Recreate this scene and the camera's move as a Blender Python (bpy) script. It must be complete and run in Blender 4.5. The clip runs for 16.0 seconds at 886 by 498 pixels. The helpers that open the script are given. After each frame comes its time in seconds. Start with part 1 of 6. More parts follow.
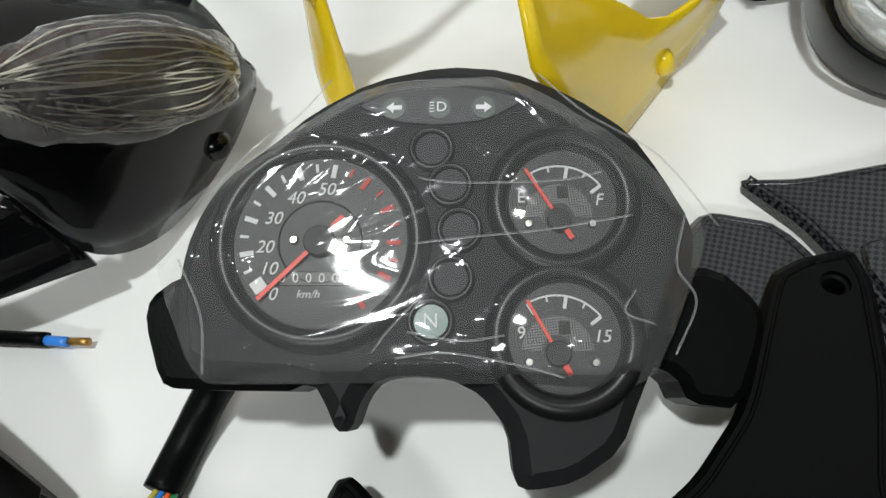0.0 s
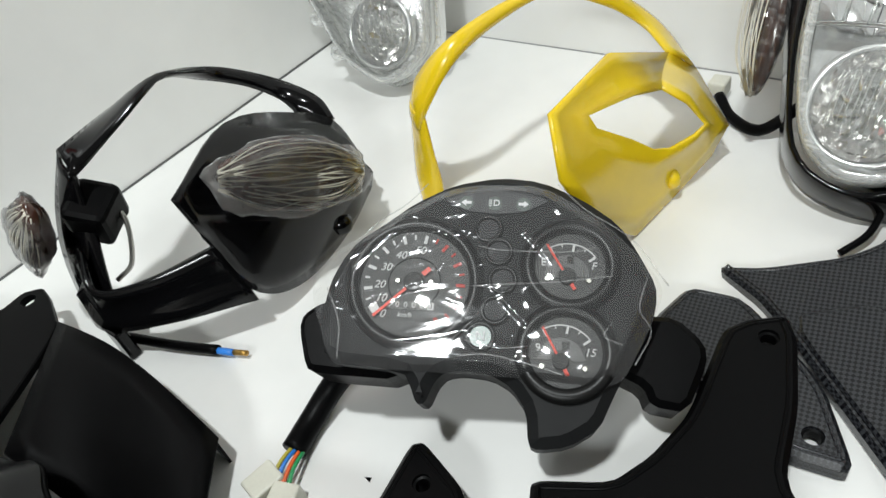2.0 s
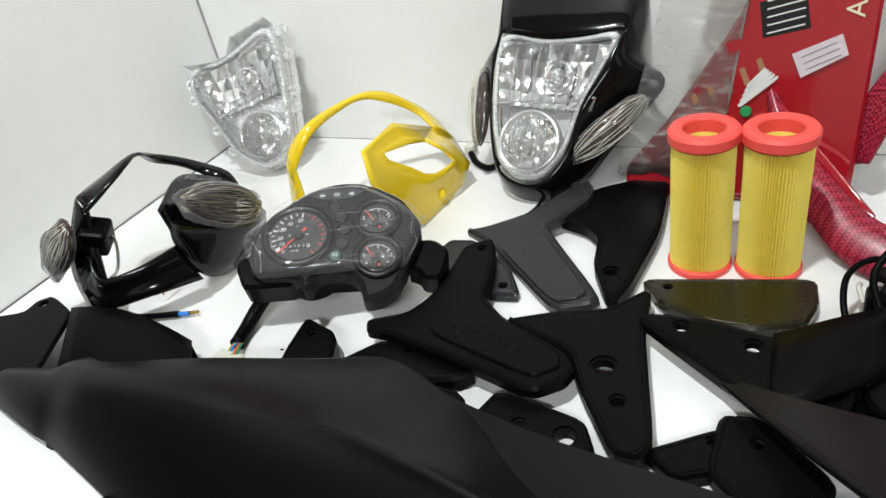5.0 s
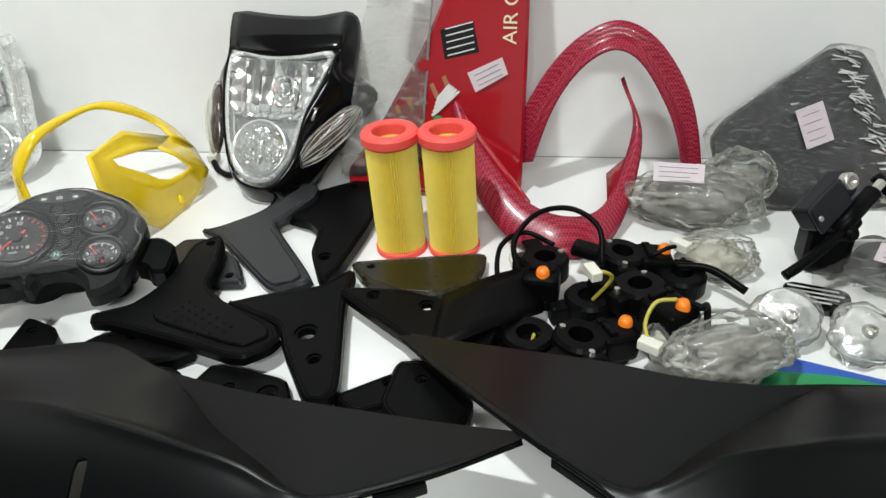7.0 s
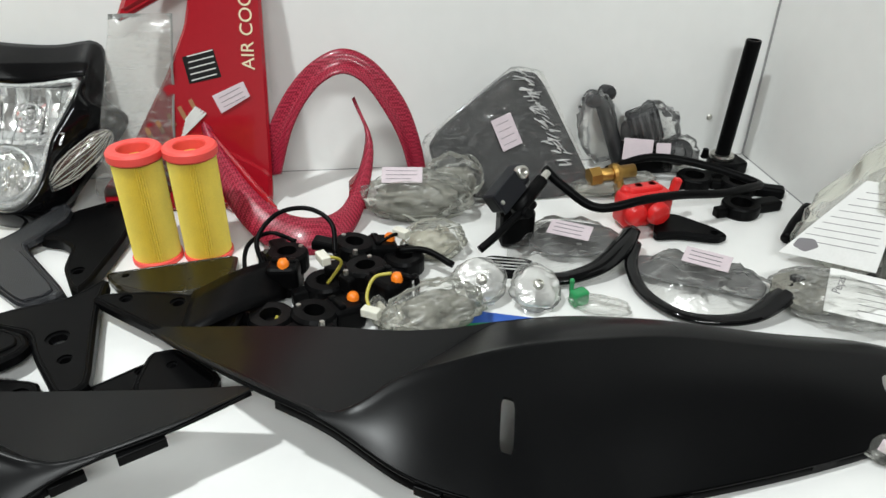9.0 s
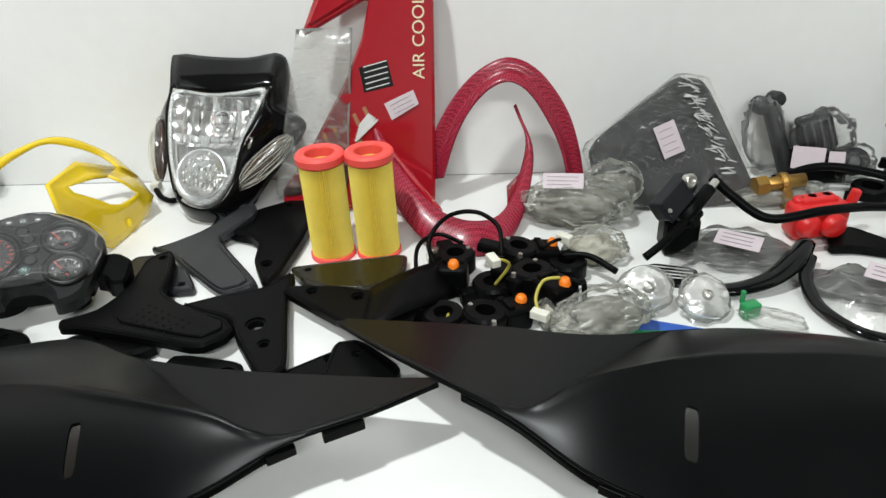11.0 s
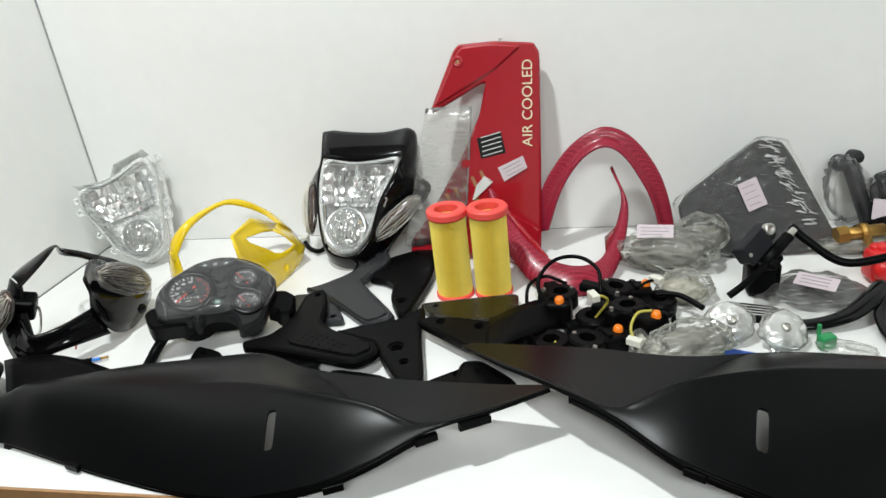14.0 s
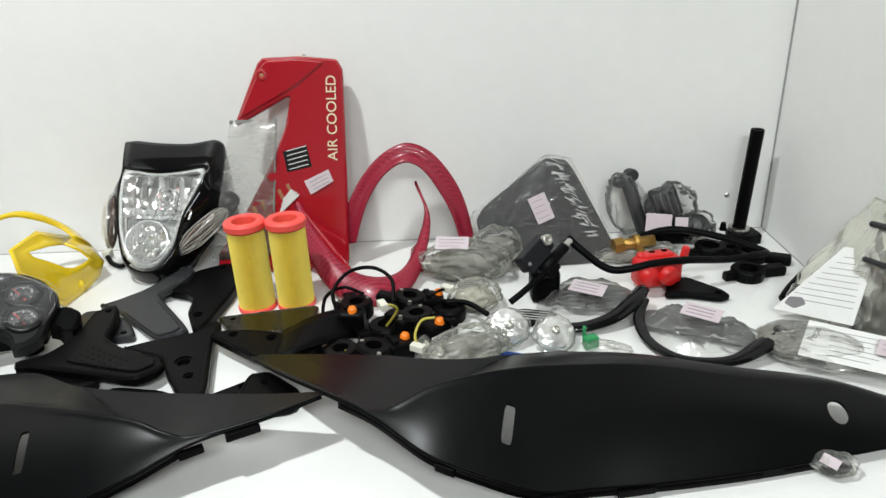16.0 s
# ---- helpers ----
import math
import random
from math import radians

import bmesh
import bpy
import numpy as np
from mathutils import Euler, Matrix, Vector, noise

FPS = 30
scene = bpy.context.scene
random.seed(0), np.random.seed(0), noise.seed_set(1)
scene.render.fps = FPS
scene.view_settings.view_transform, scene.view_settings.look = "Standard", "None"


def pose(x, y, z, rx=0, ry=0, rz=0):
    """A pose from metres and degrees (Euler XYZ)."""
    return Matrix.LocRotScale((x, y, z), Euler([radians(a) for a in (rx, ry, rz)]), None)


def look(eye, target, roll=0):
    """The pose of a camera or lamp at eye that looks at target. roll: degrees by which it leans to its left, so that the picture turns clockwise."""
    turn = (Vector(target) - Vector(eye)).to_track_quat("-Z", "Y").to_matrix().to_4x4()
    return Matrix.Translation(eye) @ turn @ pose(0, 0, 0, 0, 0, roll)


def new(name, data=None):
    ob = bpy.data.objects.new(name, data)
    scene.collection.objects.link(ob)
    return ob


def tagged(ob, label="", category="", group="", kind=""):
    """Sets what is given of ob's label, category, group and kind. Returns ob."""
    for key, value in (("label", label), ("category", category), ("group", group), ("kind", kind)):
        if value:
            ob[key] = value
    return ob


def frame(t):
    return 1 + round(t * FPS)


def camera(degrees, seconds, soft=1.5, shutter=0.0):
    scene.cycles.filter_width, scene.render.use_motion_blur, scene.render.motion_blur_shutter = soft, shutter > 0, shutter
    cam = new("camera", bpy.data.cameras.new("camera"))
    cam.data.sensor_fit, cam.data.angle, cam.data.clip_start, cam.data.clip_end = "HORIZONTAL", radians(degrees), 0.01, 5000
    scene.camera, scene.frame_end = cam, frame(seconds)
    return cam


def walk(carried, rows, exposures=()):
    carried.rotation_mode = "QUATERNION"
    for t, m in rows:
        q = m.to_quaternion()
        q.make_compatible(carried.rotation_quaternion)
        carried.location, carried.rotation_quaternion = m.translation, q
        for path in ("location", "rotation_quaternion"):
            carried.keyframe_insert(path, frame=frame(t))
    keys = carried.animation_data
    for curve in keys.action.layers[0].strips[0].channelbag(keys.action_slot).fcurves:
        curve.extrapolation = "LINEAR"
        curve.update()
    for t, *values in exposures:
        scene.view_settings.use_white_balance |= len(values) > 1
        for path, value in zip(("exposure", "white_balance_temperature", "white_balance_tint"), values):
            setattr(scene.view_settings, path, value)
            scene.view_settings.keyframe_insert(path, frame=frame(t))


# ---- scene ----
cam = camera(65.5, 16.0)
PATH = [
    (0, (0.597, -0.532, 0.286), (-0.207, 0.431, -1.271), -13.9),
    (0.5, (0.602, -0.54, 0.287), (-0.208, 0.455, -1.248), -13.5),
    (1, (0.621, -0.544, 0.303), (-0.237, 0.411, -1.231), -15.5),
    (1.5, (0.66, -0.57, 0.328), (-0.32, 0.387, -1.13), -15.7),
    (2, (0.68, -0.614, 0.374), (-0.404, 0.417, -0.953), -15.1),
    (2.5, (0.692, -0.676, 0.413), (-0.391, 0.482, -0.805), -13.5),
    (3, (0.705, -0.736, 0.426), (-0.331, 0.519, -0.736), -13.1),
    (3.2, (0.711, -0.754, 0.434), (-0.303, 0.511, -0.736), -13.8),
    (5.3, (0.965, -0.933, 0.477), (0.114, 0.518, -0.605), -11.6),
    (5.5, (0.983, -0.928, 0.478), (0.135, 0.514, -0.618), -11.7),
    (6, (1.017, -0.942, 0.478), (0.276, 0.563, -0.612), -9.8),
    (6.5, (1.037, -0.964, 0.48), (0.516, 0.625, -0.617), -6.6),
    (7, (1.065, -0.998, 0.483), (0.723, 0.642, -0.61), -4.4),
    (7.5, (1.101, -1.045, 0.489), (0.96, 0.644, -0.572), -2.1),
    (8, (1.138, -1.082, 0.496), (1.264, 0.614, -0.558), 0.3),
    (8.2, (1.154, -1.094, 0.5), (1.357, 0.601, -0.543), 0.7),
    (10.3, (1.157, -1.136, 0.519), (1.314, 0.572, -0.511), -0.5),
    (10.5, (1.142, -1.137, 0.524), (1.199, 0.575, -0.509), -1.7),
    (11, (1.091, -1.144, 0.524), (0.958, 0.571, -0.496), -3.2),
    (11.5, (1.047, -1.181, 0.534), (0.788, 0.548, -0.438), -4.1),
    (12, (1.022, -1.214, 0.566), (0.583, 0.511, -0.345), -6.7),
    (12.5, (1.023, -1.245, 0.575), (0.464, 0.463, -0.303), -7.3),
    (13, (1.047, -1.278, 0.587), (0.489, 0.447, -0.257), -7.4),
    (13.5, (1.062, -1.303, 0.587), (0.55, 0.441, -0.248), -9.1),
    (14, (1.086, -1.319, 0.583), (0.681, 0.452, -0.254), -6.9),
    (14.5, (1.141, -1.313, 0.581), (0.976, 0.493, -0.262), -5.7),
    (15, (1.193, -1.312, 0.573), (1.221, 0.511, -0.248), -3.0),
    (15.5, (1.219, -1.319, 0.57), (1.266, 0.494, -0.274), -3.1),
    (16, (1.21, -1.333, 0.575), (1.173, 0.491, -0.244), -2.5),
]
walk(cam, [(t, look(eye, target, roll)) for t, eye, target, roll in PATH], [(0, -0.34), (2, -0.24), (3, -0.20), (5.5, 0.0), (16, 0.0)])

# ---- world and light ----
world = bpy.data.worlds.new("world")
scene.world = world
world.use_nodes = True
world.node_tree.nodes["Background"].inputs[0].default_value = (0.9, 0.95, 1.0, 1)
world.node_tree.nodes["Background"].inputs[1].default_value = 0.3


def area_lamp(name, x, y, z, sx, sy, power, colour=(0.95, 1.0, 1.0)):
    lamp = bpy.data.lights.new(name, "AREA")
    lamp.shape, lamp.size, lamp.size_y, lamp.energy, lamp.color = "RECTANGLE", sx, sy, power, colour
    ob = new(name, lamp)
    ob.matrix_world = pose(x, y, z)
    return ob


area_lamp("ceiling_lamp", 0.61, -0.85, 1.80, 0.12, 0.08, 28)
# Added fill with no known fixture, to lift the back wall and room bounce.
area_lamp("room_fill", 1.40, -2.70, 1.80, 1.20, 0.30, 68)


# ---- materials ----
def shader(name, colour, rough=0.5, metal=0.0, coat=0.0, mottle=0.0, scale=40.0, bump=0.0, bump_scale=200.0, spec=0.5):
    """A surface with colour and gloss varied at two scales, and fine relief."""
    m = bpy.data.materials.new(name)
    m.use_nodes = True
    nt = m.node_tree
    b = nt.nodes["Principled BSDF"]
    b.inputs["Base Color"].default_value = (*colour, 1)
    b.inputs["Roughness"].default_value = rough
    b.inputs["Metallic"].default_value = metal
    b.inputs["Coat Weight"].default_value = coat
    b.inputs["Coat Roughness"].default_value = 0.06
    b.inputs["Specular IOR Level"].default_value = spec
    tc = nt.nodes.new("ShaderNodeTexCoord")
    if mottle:
        n1, n2 = nt.nodes.new("ShaderNodeTexNoise"), nt.nodes.new("ShaderNodeTexNoise")
        n1.inputs["Scale"].default_value, n2.inputs["Scale"].default_value = scale, scale * 7
        n1.inputs["Detail"].default_value = n2.inputs["Detail"].default_value = 4
        add = nt.nodes.new("ShaderNodeMath")
        add.operation = "ADD"
        nt.links.new(tc.outputs["Object"], n1.inputs["Vector"])
        nt.links.new(tc.outputs["Object"], n2.inputs["Vector"])
        nt.links.new(n1.outputs["Fac"], add.inputs[0])
        nt.links.new(n2.outputs["Fac"], add.inputs[1])
        for key, lo, hi in (("Base Color", None, None), ("Roughness", rough * (1 - mottle), min(1, rough * (1 + mottle)))):
            r = nt.nodes.new("ShaderNodeMapRange")
            r.inputs["From Min"].default_value, r.inputs["From Max"].default_value = 0.6, 1.4
            nt.links.new(add.outputs[0], r.inputs["Value"])
            if lo is None:
                r.inputs["To Min"].default_value, r.inputs["To Max"].default_value = 1 - mottle * 0.5, 1 + mottle * 0.5
                mul = nt.nodes.new("ShaderNodeVectorMath")
                mul.operation = "SCALE"
                mul.inputs[0].default_value = colour
                nt.links.new(r.outputs[0], mul.inputs["Scale"])
                nt.links.new(mul.outputs[0], b.inputs[key])
            else:
                r.inputs["To Min"].default_value, r.inputs["To Max"].default_value = lo, hi
                nt.links.new(r.outputs[0], b.inputs[key])
    if bump:
        n3, bp = nt.nodes.new("ShaderNodeTexNoise"), nt.nodes.new("ShaderNodeBump")
        n3.inputs["Scale"].default_value = bump_scale
        n3.inputs["Detail"].default_value = 3
        bp.inputs["Strength"].default_value = bump
        bp.inputs["Distance"].default_value = 0.002
        nt.links.new(tc.outputs["Object"], n3.inputs["Vector"])
        nt.links.new(n3.outputs["Fac"], bp.inputs["Height"])
        nt.links.new(bp.outputs[0], b.inputs["Normal"])
    return m


WHITE = shader("white_laminate", (0.80, 0.80, 0.78), 0.30, mottle=0.05, scale=5, bump=0.02, bump_scale=300)
WALL = shader("white_panel", (0.80, 0.80, 0.78), 0.42, mottle=0.05, scale=4, bump=0.02, bump_scale=250)
WOOD = shader("wood_edge", (0.36, 0.20, 0.09), 0.45, mottle=0.4, scale=30)
BLACK = shader("satin_black_plastic", (0.0022, 0.0022, 0.0024), 0.38, mottle=0.15, scale=25, bump=0.06, bump_scale=900, spec=0.065)
GLOSS = shader("gloss_black", (0.003, 0.003, 0.0034), 0.10, coat=0.05, spec=0.28, mottle=0.1, scale=20)
YELLOW = shader("yellow_gloss", (0.80, 0.56, 0.01), 0.22, coat=0.5, mottle=0.06, scale=15)
RED = shader("red_gloss", (0.32, 0.006, 0.014), 0.18, coat=0.4, mottle=0.1, scale=15)
PALESEAM = shader("pale_joint", (0.30, 0.30, 0.30), 0.7)
SEAM = shader("joint_grey", (0.10, 0.10, 0.10), 0.7)
FLOORMAT = shader("dark_floor", (0.055, 0.035, 0.028), 0.5, mottle=0.4, scale=8)
# Tones of the unseen enclosure, chosen for its bounce and reflections.
ROOM = shader("unseen_wall_paint", (0.42, 0.40, 0.37), 0.7, mottle=0.1, scale=3)
CEIL = shader("unseen_ceiling_paint", (0.80, 0.80, 0.78), 0.7, mottle=0.06, scale=3)
CREAM = shader("cream_print", (0.72, 0.62, 0.42), 0.5)
BRONZE = shader("bronze_print", (0.30, 0.14, 0.06), 0.5)
SILVERINK = shader("silver_print", (0.62, 0.62, 0.60), 0.4)
BAGGREY = shader("bagged_grey_rubber", (0.20, 0.195, 0.165), 0.6, mottle=0.9, scale=40)
BAGBEIGE = shader("bagged_beige", (0.38, 0.36, 0.29), 0.6, mottle=0.4, scale=45)
DARKGREY = shader("dark_grey_panel", (0.012, 0.0125, 0.014), 0.5, mottle=0.2, scale=40)
SHADEGREY = shader("smoke_grey_panel", (0.10, 0.10, 0.10), 0.4, mottle=0.2, scale=40)
SLATE = shader("slate_grey_paint", (0.008, 0.009, 0.012), 0.35, mottle=0.15, scale=50, spec=0.2)
FILMWHITE = shader("bunched_film", (0.55, 0.55, 0.54), 0.25)
FOIL = shader("silver_foil", (0.88, 0.88, 0.87), 0.22, metal=0.6, mottle=0.3, scale=60, bump=0.7, bump_scale=90)
CARDBLUE = shader("card_blue", (0.03, 0.10, 0.42), 0.5, mottle=0.2, scale=40)
CARDGREEN = shader("card_green", (0.02, 0.30, 0.10), 0.5, mottle=0.3, scale=60)
CORAL = shader("coral_rubber", (0.85, 0.085, 0.07), 0.5, mottle=0.08, scale=30)
COVER = shader("matt_black_cover", (0.0016, 0.0018, 0.0021), 0.33, mottle=0.06, scale=14, bump=0.03, bump_scale=1400, spec=0.19)
DARKBROWN = shader("dark_poster", (0.030, 0.026, 0.022), 0.5, mottle=0.2, scale=20)
CORALPRINT = shader("coral_print", (0.62, 0.085, 0.06), 0.6, mottle=0.1, scale=30)
PALEPRINT = shader("pale_coral_print", (0.70, 0.30, 0.22), 0.6)
OLIVE = shader("smoked_plastic", (0.012, 0.010, 0.004), 0.25, mottle=0.2, scale=30)


def weave(name, dark, light, scale):
    """Woven carbon look: alternating glossy cells with a raised thread."""
    m = shader(name, dark, 0.30, coat=0.15, spec=0.3)
    nt = m.node_tree
    b = nt.nodes["Principled BSDF"]
    tc, ck = nt.nodes["Texture Coordinate"], nt.nodes.new("ShaderNodeTexChecker")
    mp = nt.nodes.new("ShaderNodeMapping")
    mp.inputs["Rotation"].default_value = (0, 0, radians(38))
    ck.inputs["Scale"].default_value = scale
    ck.inputs["Color1"].default_value, ck.inputs["Color2"].default_value = (*dark, 1), (*light, 1)
    nt.links.new(tc.outputs["Object"], mp.inputs["Vector"])
    nt.links.new(mp.outputs[0], ck.inputs["Vector"])
    nt.links.new(ck.outputs["Color"], b.inputs["Base Color"])
    bp = nt.nodes.new("ShaderNodeBump")
    bp.inputs["Strength"].default_value, bp.inputs["Distance"].default_value = 0.4, 0.0008
    nt.links.new(ck.outputs["Fac"], bp.inputs["Height"])
    nt.links.new(bp.outputs[0], b.inputs["Normal"])
    return m


CARBON = weave("carbon_weave", (0.002, 0.002, 0.003), (0.030, 0.032, 0.036), 460)
REDCARBON = weave("red_carbon_weave", (0.17, 0.003, 0.014), (0.38, 0.030, 0.060), 330)
PLATE = shader("textured_black", (0.012, 0.0125, 0.013), 0.55, mottle=0.12, scale=30, spec=0.14)
BEZEL = shader("bezel_black", (0.006, 0.006, 0.006), 0.35, spec=0.3)
DIAL = shader("dial_face", (0.022, 0.022, 0.025), 0.5, mottle=0.1, scale=80)
DIALGREY = shader("dial_grey", (0.026, 0.026, 0.028), 0.5, spec=0.2)
MESHGREY = weave("dial_mesh", (0.02, 0.02, 0.02), (0.25, 0.25, 0.26), 1500)
PRINT = shader("white_print", (0.75, 0.75, 0.77), 0.6)
REDPRINT = shader("red_print", (0.55, 0.05, 0.04), 0.6)
NEEDLE = shader("red_pointer", (0.85, 0.07, 0.04), 0.45)
GREENLAMP = shader("green_lamp", (0.05, 0.12, 0.10), 0.3)
MINT = shader("pale_lamp", (0.07, 0.09, 0.08), 0.4)
STEEL = shader("zinc_steel", (0.55, 0.54, 0.50), 0.32, metal=1.0, mottle=0.2, scale=200)
BRASS = shader("brass", (0.42, 0.25, 0.07), 0.42, metal=1.0, mottle=0.2, scale=150)
CHROME = shader("mirror_chrome", (0.98, 0.98, 0.98), 0.11, metal=1.0)
SILVER = shader("silvered_plastic", (0.86, 0.87, 0.87), 0.22, metal=0.75, mottle=0.1, scale=60)
IVORY = shader("ivory_nylon", (0.66, 0.65, 0.56), 0.45, mottle=0.1, scale=60)
WIREYEL = shader("wire_yellow", (0.42, 0.36, 0.05), 0.4)
WIREBLU = shader("wire_blue", (0.03, 0.20, 0.65), 0.4)
WIRERED = shader("wire_red", (0.75, 0.13, 0.03), 0.4)
WIREGRN = shader("wire_green", (0.02, 0.28, 0.09), 0.4)
SMOKE = shader("smoked_lens", (0.05, 0.02, 0.012), 0.15, coat=0.3)
STRAND = shader("film_strand", (0.66, 0.63, 0.54), 0.3)
ORANGE = shader("orange_button", (0.85, 0.20, 0.01), 0.4)
LABEL = shader("paper_label", (0.56, 0.48, 0.51), 0.6, mottle=0.15, scale=60)
SHEETPAPER = shader("white_paper", (0.75, 0.75, 0.73), 0.7, mottle=0.1, scale=40)
INK = shader("grey_ink", (0.20, 0.19, 0.20), 0.7)
CALIPER = shader("red_caliper", (0.62, 0.015, 0.015), 0.35, mottle=0.1, scale=40)
GREENPLASTIC = shader("green_plastic", (0.02, 0.25, 0.08), 0.3)


def clear(name, cover, rough, tint=(0.9, 0.9, 0.88), crease=0.0, scale=60.0, streak=0.0, metal=0.7):
    """Clear plastic: mostly see-through, with a glossy skin that creases catch."""
    m = bpy.data.materials.new(name)
    m.use_nodes = True
    nt = m.node_tree
    nt.nodes.clear()
    out, mix = nt.nodes.new("ShaderNodeOutputMaterial"), nt.nodes.new("ShaderNodeMixShader")
    tr, gl, fr = nt.nodes.new("ShaderNodeBsdfTransparent"), nt.nodes.new("ShaderNodeBsdfPrincipled"), nt.nodes.new("ShaderNodeFresnel")
    tr.inputs[0].default_value = (0.97, 0.97, 0.96, 1)
    gl.inputs["Base Color"].default_value = (*tint, 1)
    gl.inputs["Roughness"].default_value = rough
    gl.inputs["Specular IOR Level"].default_value = 1.0
    gl.inputs["Metallic"].default_value = metal
    fr.inputs["IOR"].default_value = 1.45
    add = nt.nodes.new("ShaderNodeMath")
    add.operation, add.use_clamp = "ADD", True
    add.inputs[1].default_value = cover
    nt.links.new(fr.outputs[0], add.inputs[0])
    fac = add
    tc = nt.nodes.new("ShaderNodeTexCoord")
    if crease:
        n, bp = nt.nodes.new("ShaderNodeTexNoise"), nt.nodes.new("ShaderNodeBump")
        n.inputs["Scale"].default_value, n.inputs["Detail"].default_value, n.inputs["Distortion"].default_value = scale, 5, 1.2
        bp.inputs["Strength"].default_value, bp.inputs["Distance"].default_value = crease, 0.004
        nt.links.new(tc.outputs["Object"], n.inputs["Vector"])
        nt.links.new(n.outputs["Fac"], bp.inputs["Height"])
        for k in (gl.inputs["Normal"], fr.inputs["Normal"]):
            nt.links.new(bp.outputs[0], k)
    if streak:
        mp, n2, r = nt.nodes.new("ShaderNodeMapping"), nt.nodes.new("ShaderNodeTexNoise"), nt.nodes.new("ShaderNodeMapRange")
        mp.inputs["Scale"].default_value, mp.inputs["Rotation"].default_value = (1, 9, 3), (0.3, 0.2, 0.5)
        n2.inputs["Scale"].default_value, n2.inputs["Detail"].default_value = scale, 1.2
        r.inputs["From Min"].default_value, r.inputs["From Max"].default_value, r.inputs["To Max"].default_value = 0.52, 0.75, streak
        nt.links.new(tc.outputs["Object"], mp.inputs["Vector"])
        nt.links.new(mp.outputs[0], n2.inputs["Vector"])
        nt.links.new(n2.outputs["Fac"], r.inputs["Value"])
        add2 = nt.nodes.new("ShaderNodeMath")
        add2.operation, add2.use_clamp = "ADD", True
        nt.links.new(add.outputs[0], add2.inputs[0])
        nt.links.new(r.outputs[0], add2.inputs[1])
        fac = add2
    nt.links.new(fac.outputs[0], mix.inputs[0])
    nt.links.new(tr.outputs[0], mix.inputs[1])
    nt.links.new(gl.outputs[0], mix.inputs[2])
    nt.links.new(mix.outputs[0], out.inputs[0])
    return m


FILM = clear("clear_film", 0.02, 0.06, crease=0.035, scale=40, streak=0.15, metal=0.3)
WRAP = clear("crumpled_bag", 0.05, 0.16, (0.80, 0.80, 0.74), crease=0.30, scale=15, streak=0.30, metal=0.03)
WRAPTHIN = clear("thin_bag", 0.05, 0.20, (0.75, 0.75, 0.73), crease=0.30, scale=35, streak=0.25, metal=0.3)
CLEAR = clear("clear_lens_plastic", 0.015, 0.05, (0.95, 0.96, 0.96), crease=0.12, scale=30, metal=0.5)
GLASS = clear("gauge_glass", 0.01, 0.03)
FACEFILM = clear("stretched_film", 0.022, 0.07, (0.85, 0.85, 0.86), crease=0.02, scale=60, metal=0.25)
FILMFINE = clear("fine_film", 0.012, 0.08, (0.8, 0.8, 0.8), crease=0.25, scale=90, streak=0.14, metal=0.3)
LENS = clear("headlight_lens", 0.03, 0.03, (0.97, 0.98, 0.98), crease=0.05, scale=18, metal=0.3)
RIMCLEAR = clear("thick_clear_rim", 0.26, 0.10, (0.93, 0.94, 0.93), crease=0.25, scale=60, streak=0.35, metal=0.2)
PAPER = shader("filter_paper", (0.93, 0.78, 0.16), 0.8, mottle=0.12, scale=50)


# ---- mesh helpers ----
def part(name, bm, material, parent=None, label="", smooth=False):
    """Links a bmesh as one mesh object, under a thing where one is given."""
    me = bpy.data.meshes.new(name)
    bmesh.ops.recalc_face_normals(bm, faces=bm.faces)
    bm.to_mesh(me)
    bm.free()
    me.materials.append(material)
    for p in me.polygons:
        p.use_smooth = smooth
    ob = new(name, me)
    ob.parent = parent
    return tagged(ob, label)


def thing(name, label, category, m=None, group="", kind=""):
    ob = new(name)
    ob.empty_display_size = 0.02
    if m is not None:
        ob.matrix_world = m
    return tagged(ob, label, category, group, kind)


def box(x0, y0, z0, x1, y1, z1, bevel=0.0, seg=2):
    bm = bmesh.new()
    bmesh.ops.create_cube(bm, size=1, matrix=Matrix.Translation(((x0 + x1) / 2, (y0 + y1) / 2, (z0 + z1) / 2)) @ Matrix.Diagonal((x1 - x0, y1 - y0, z1 - z0, 1)))
    if bevel:
        bmesh.ops.bevel(bm, geom=bm.edges[:], offset=bevel, segments=seg, affect="EDGES", profile=0.5)
    return bm


def lathe(profile, n=48, m=None):
    """A closed or open profile of (radius, height) turned about z."""
    bm = bmesh.new()
    rings = [[bm.verts.new((r * math.cos(2 * math.pi * k / n), r * math.sin(2 * math.pi * k / n), z)) for k in range(n)] for r, z in profile]
    for a, b in zip(rings, rings[1:]):
        for k in range(n):
            bm.faces.new((a[k], a[(k + 1) % n], b[(k + 1) % n], b[k]))
    bmesh.ops.remove_doubles(bm, verts=bm.verts, dist=1e-6)
    if m is not None:
        bm.transform(m)
    return bm


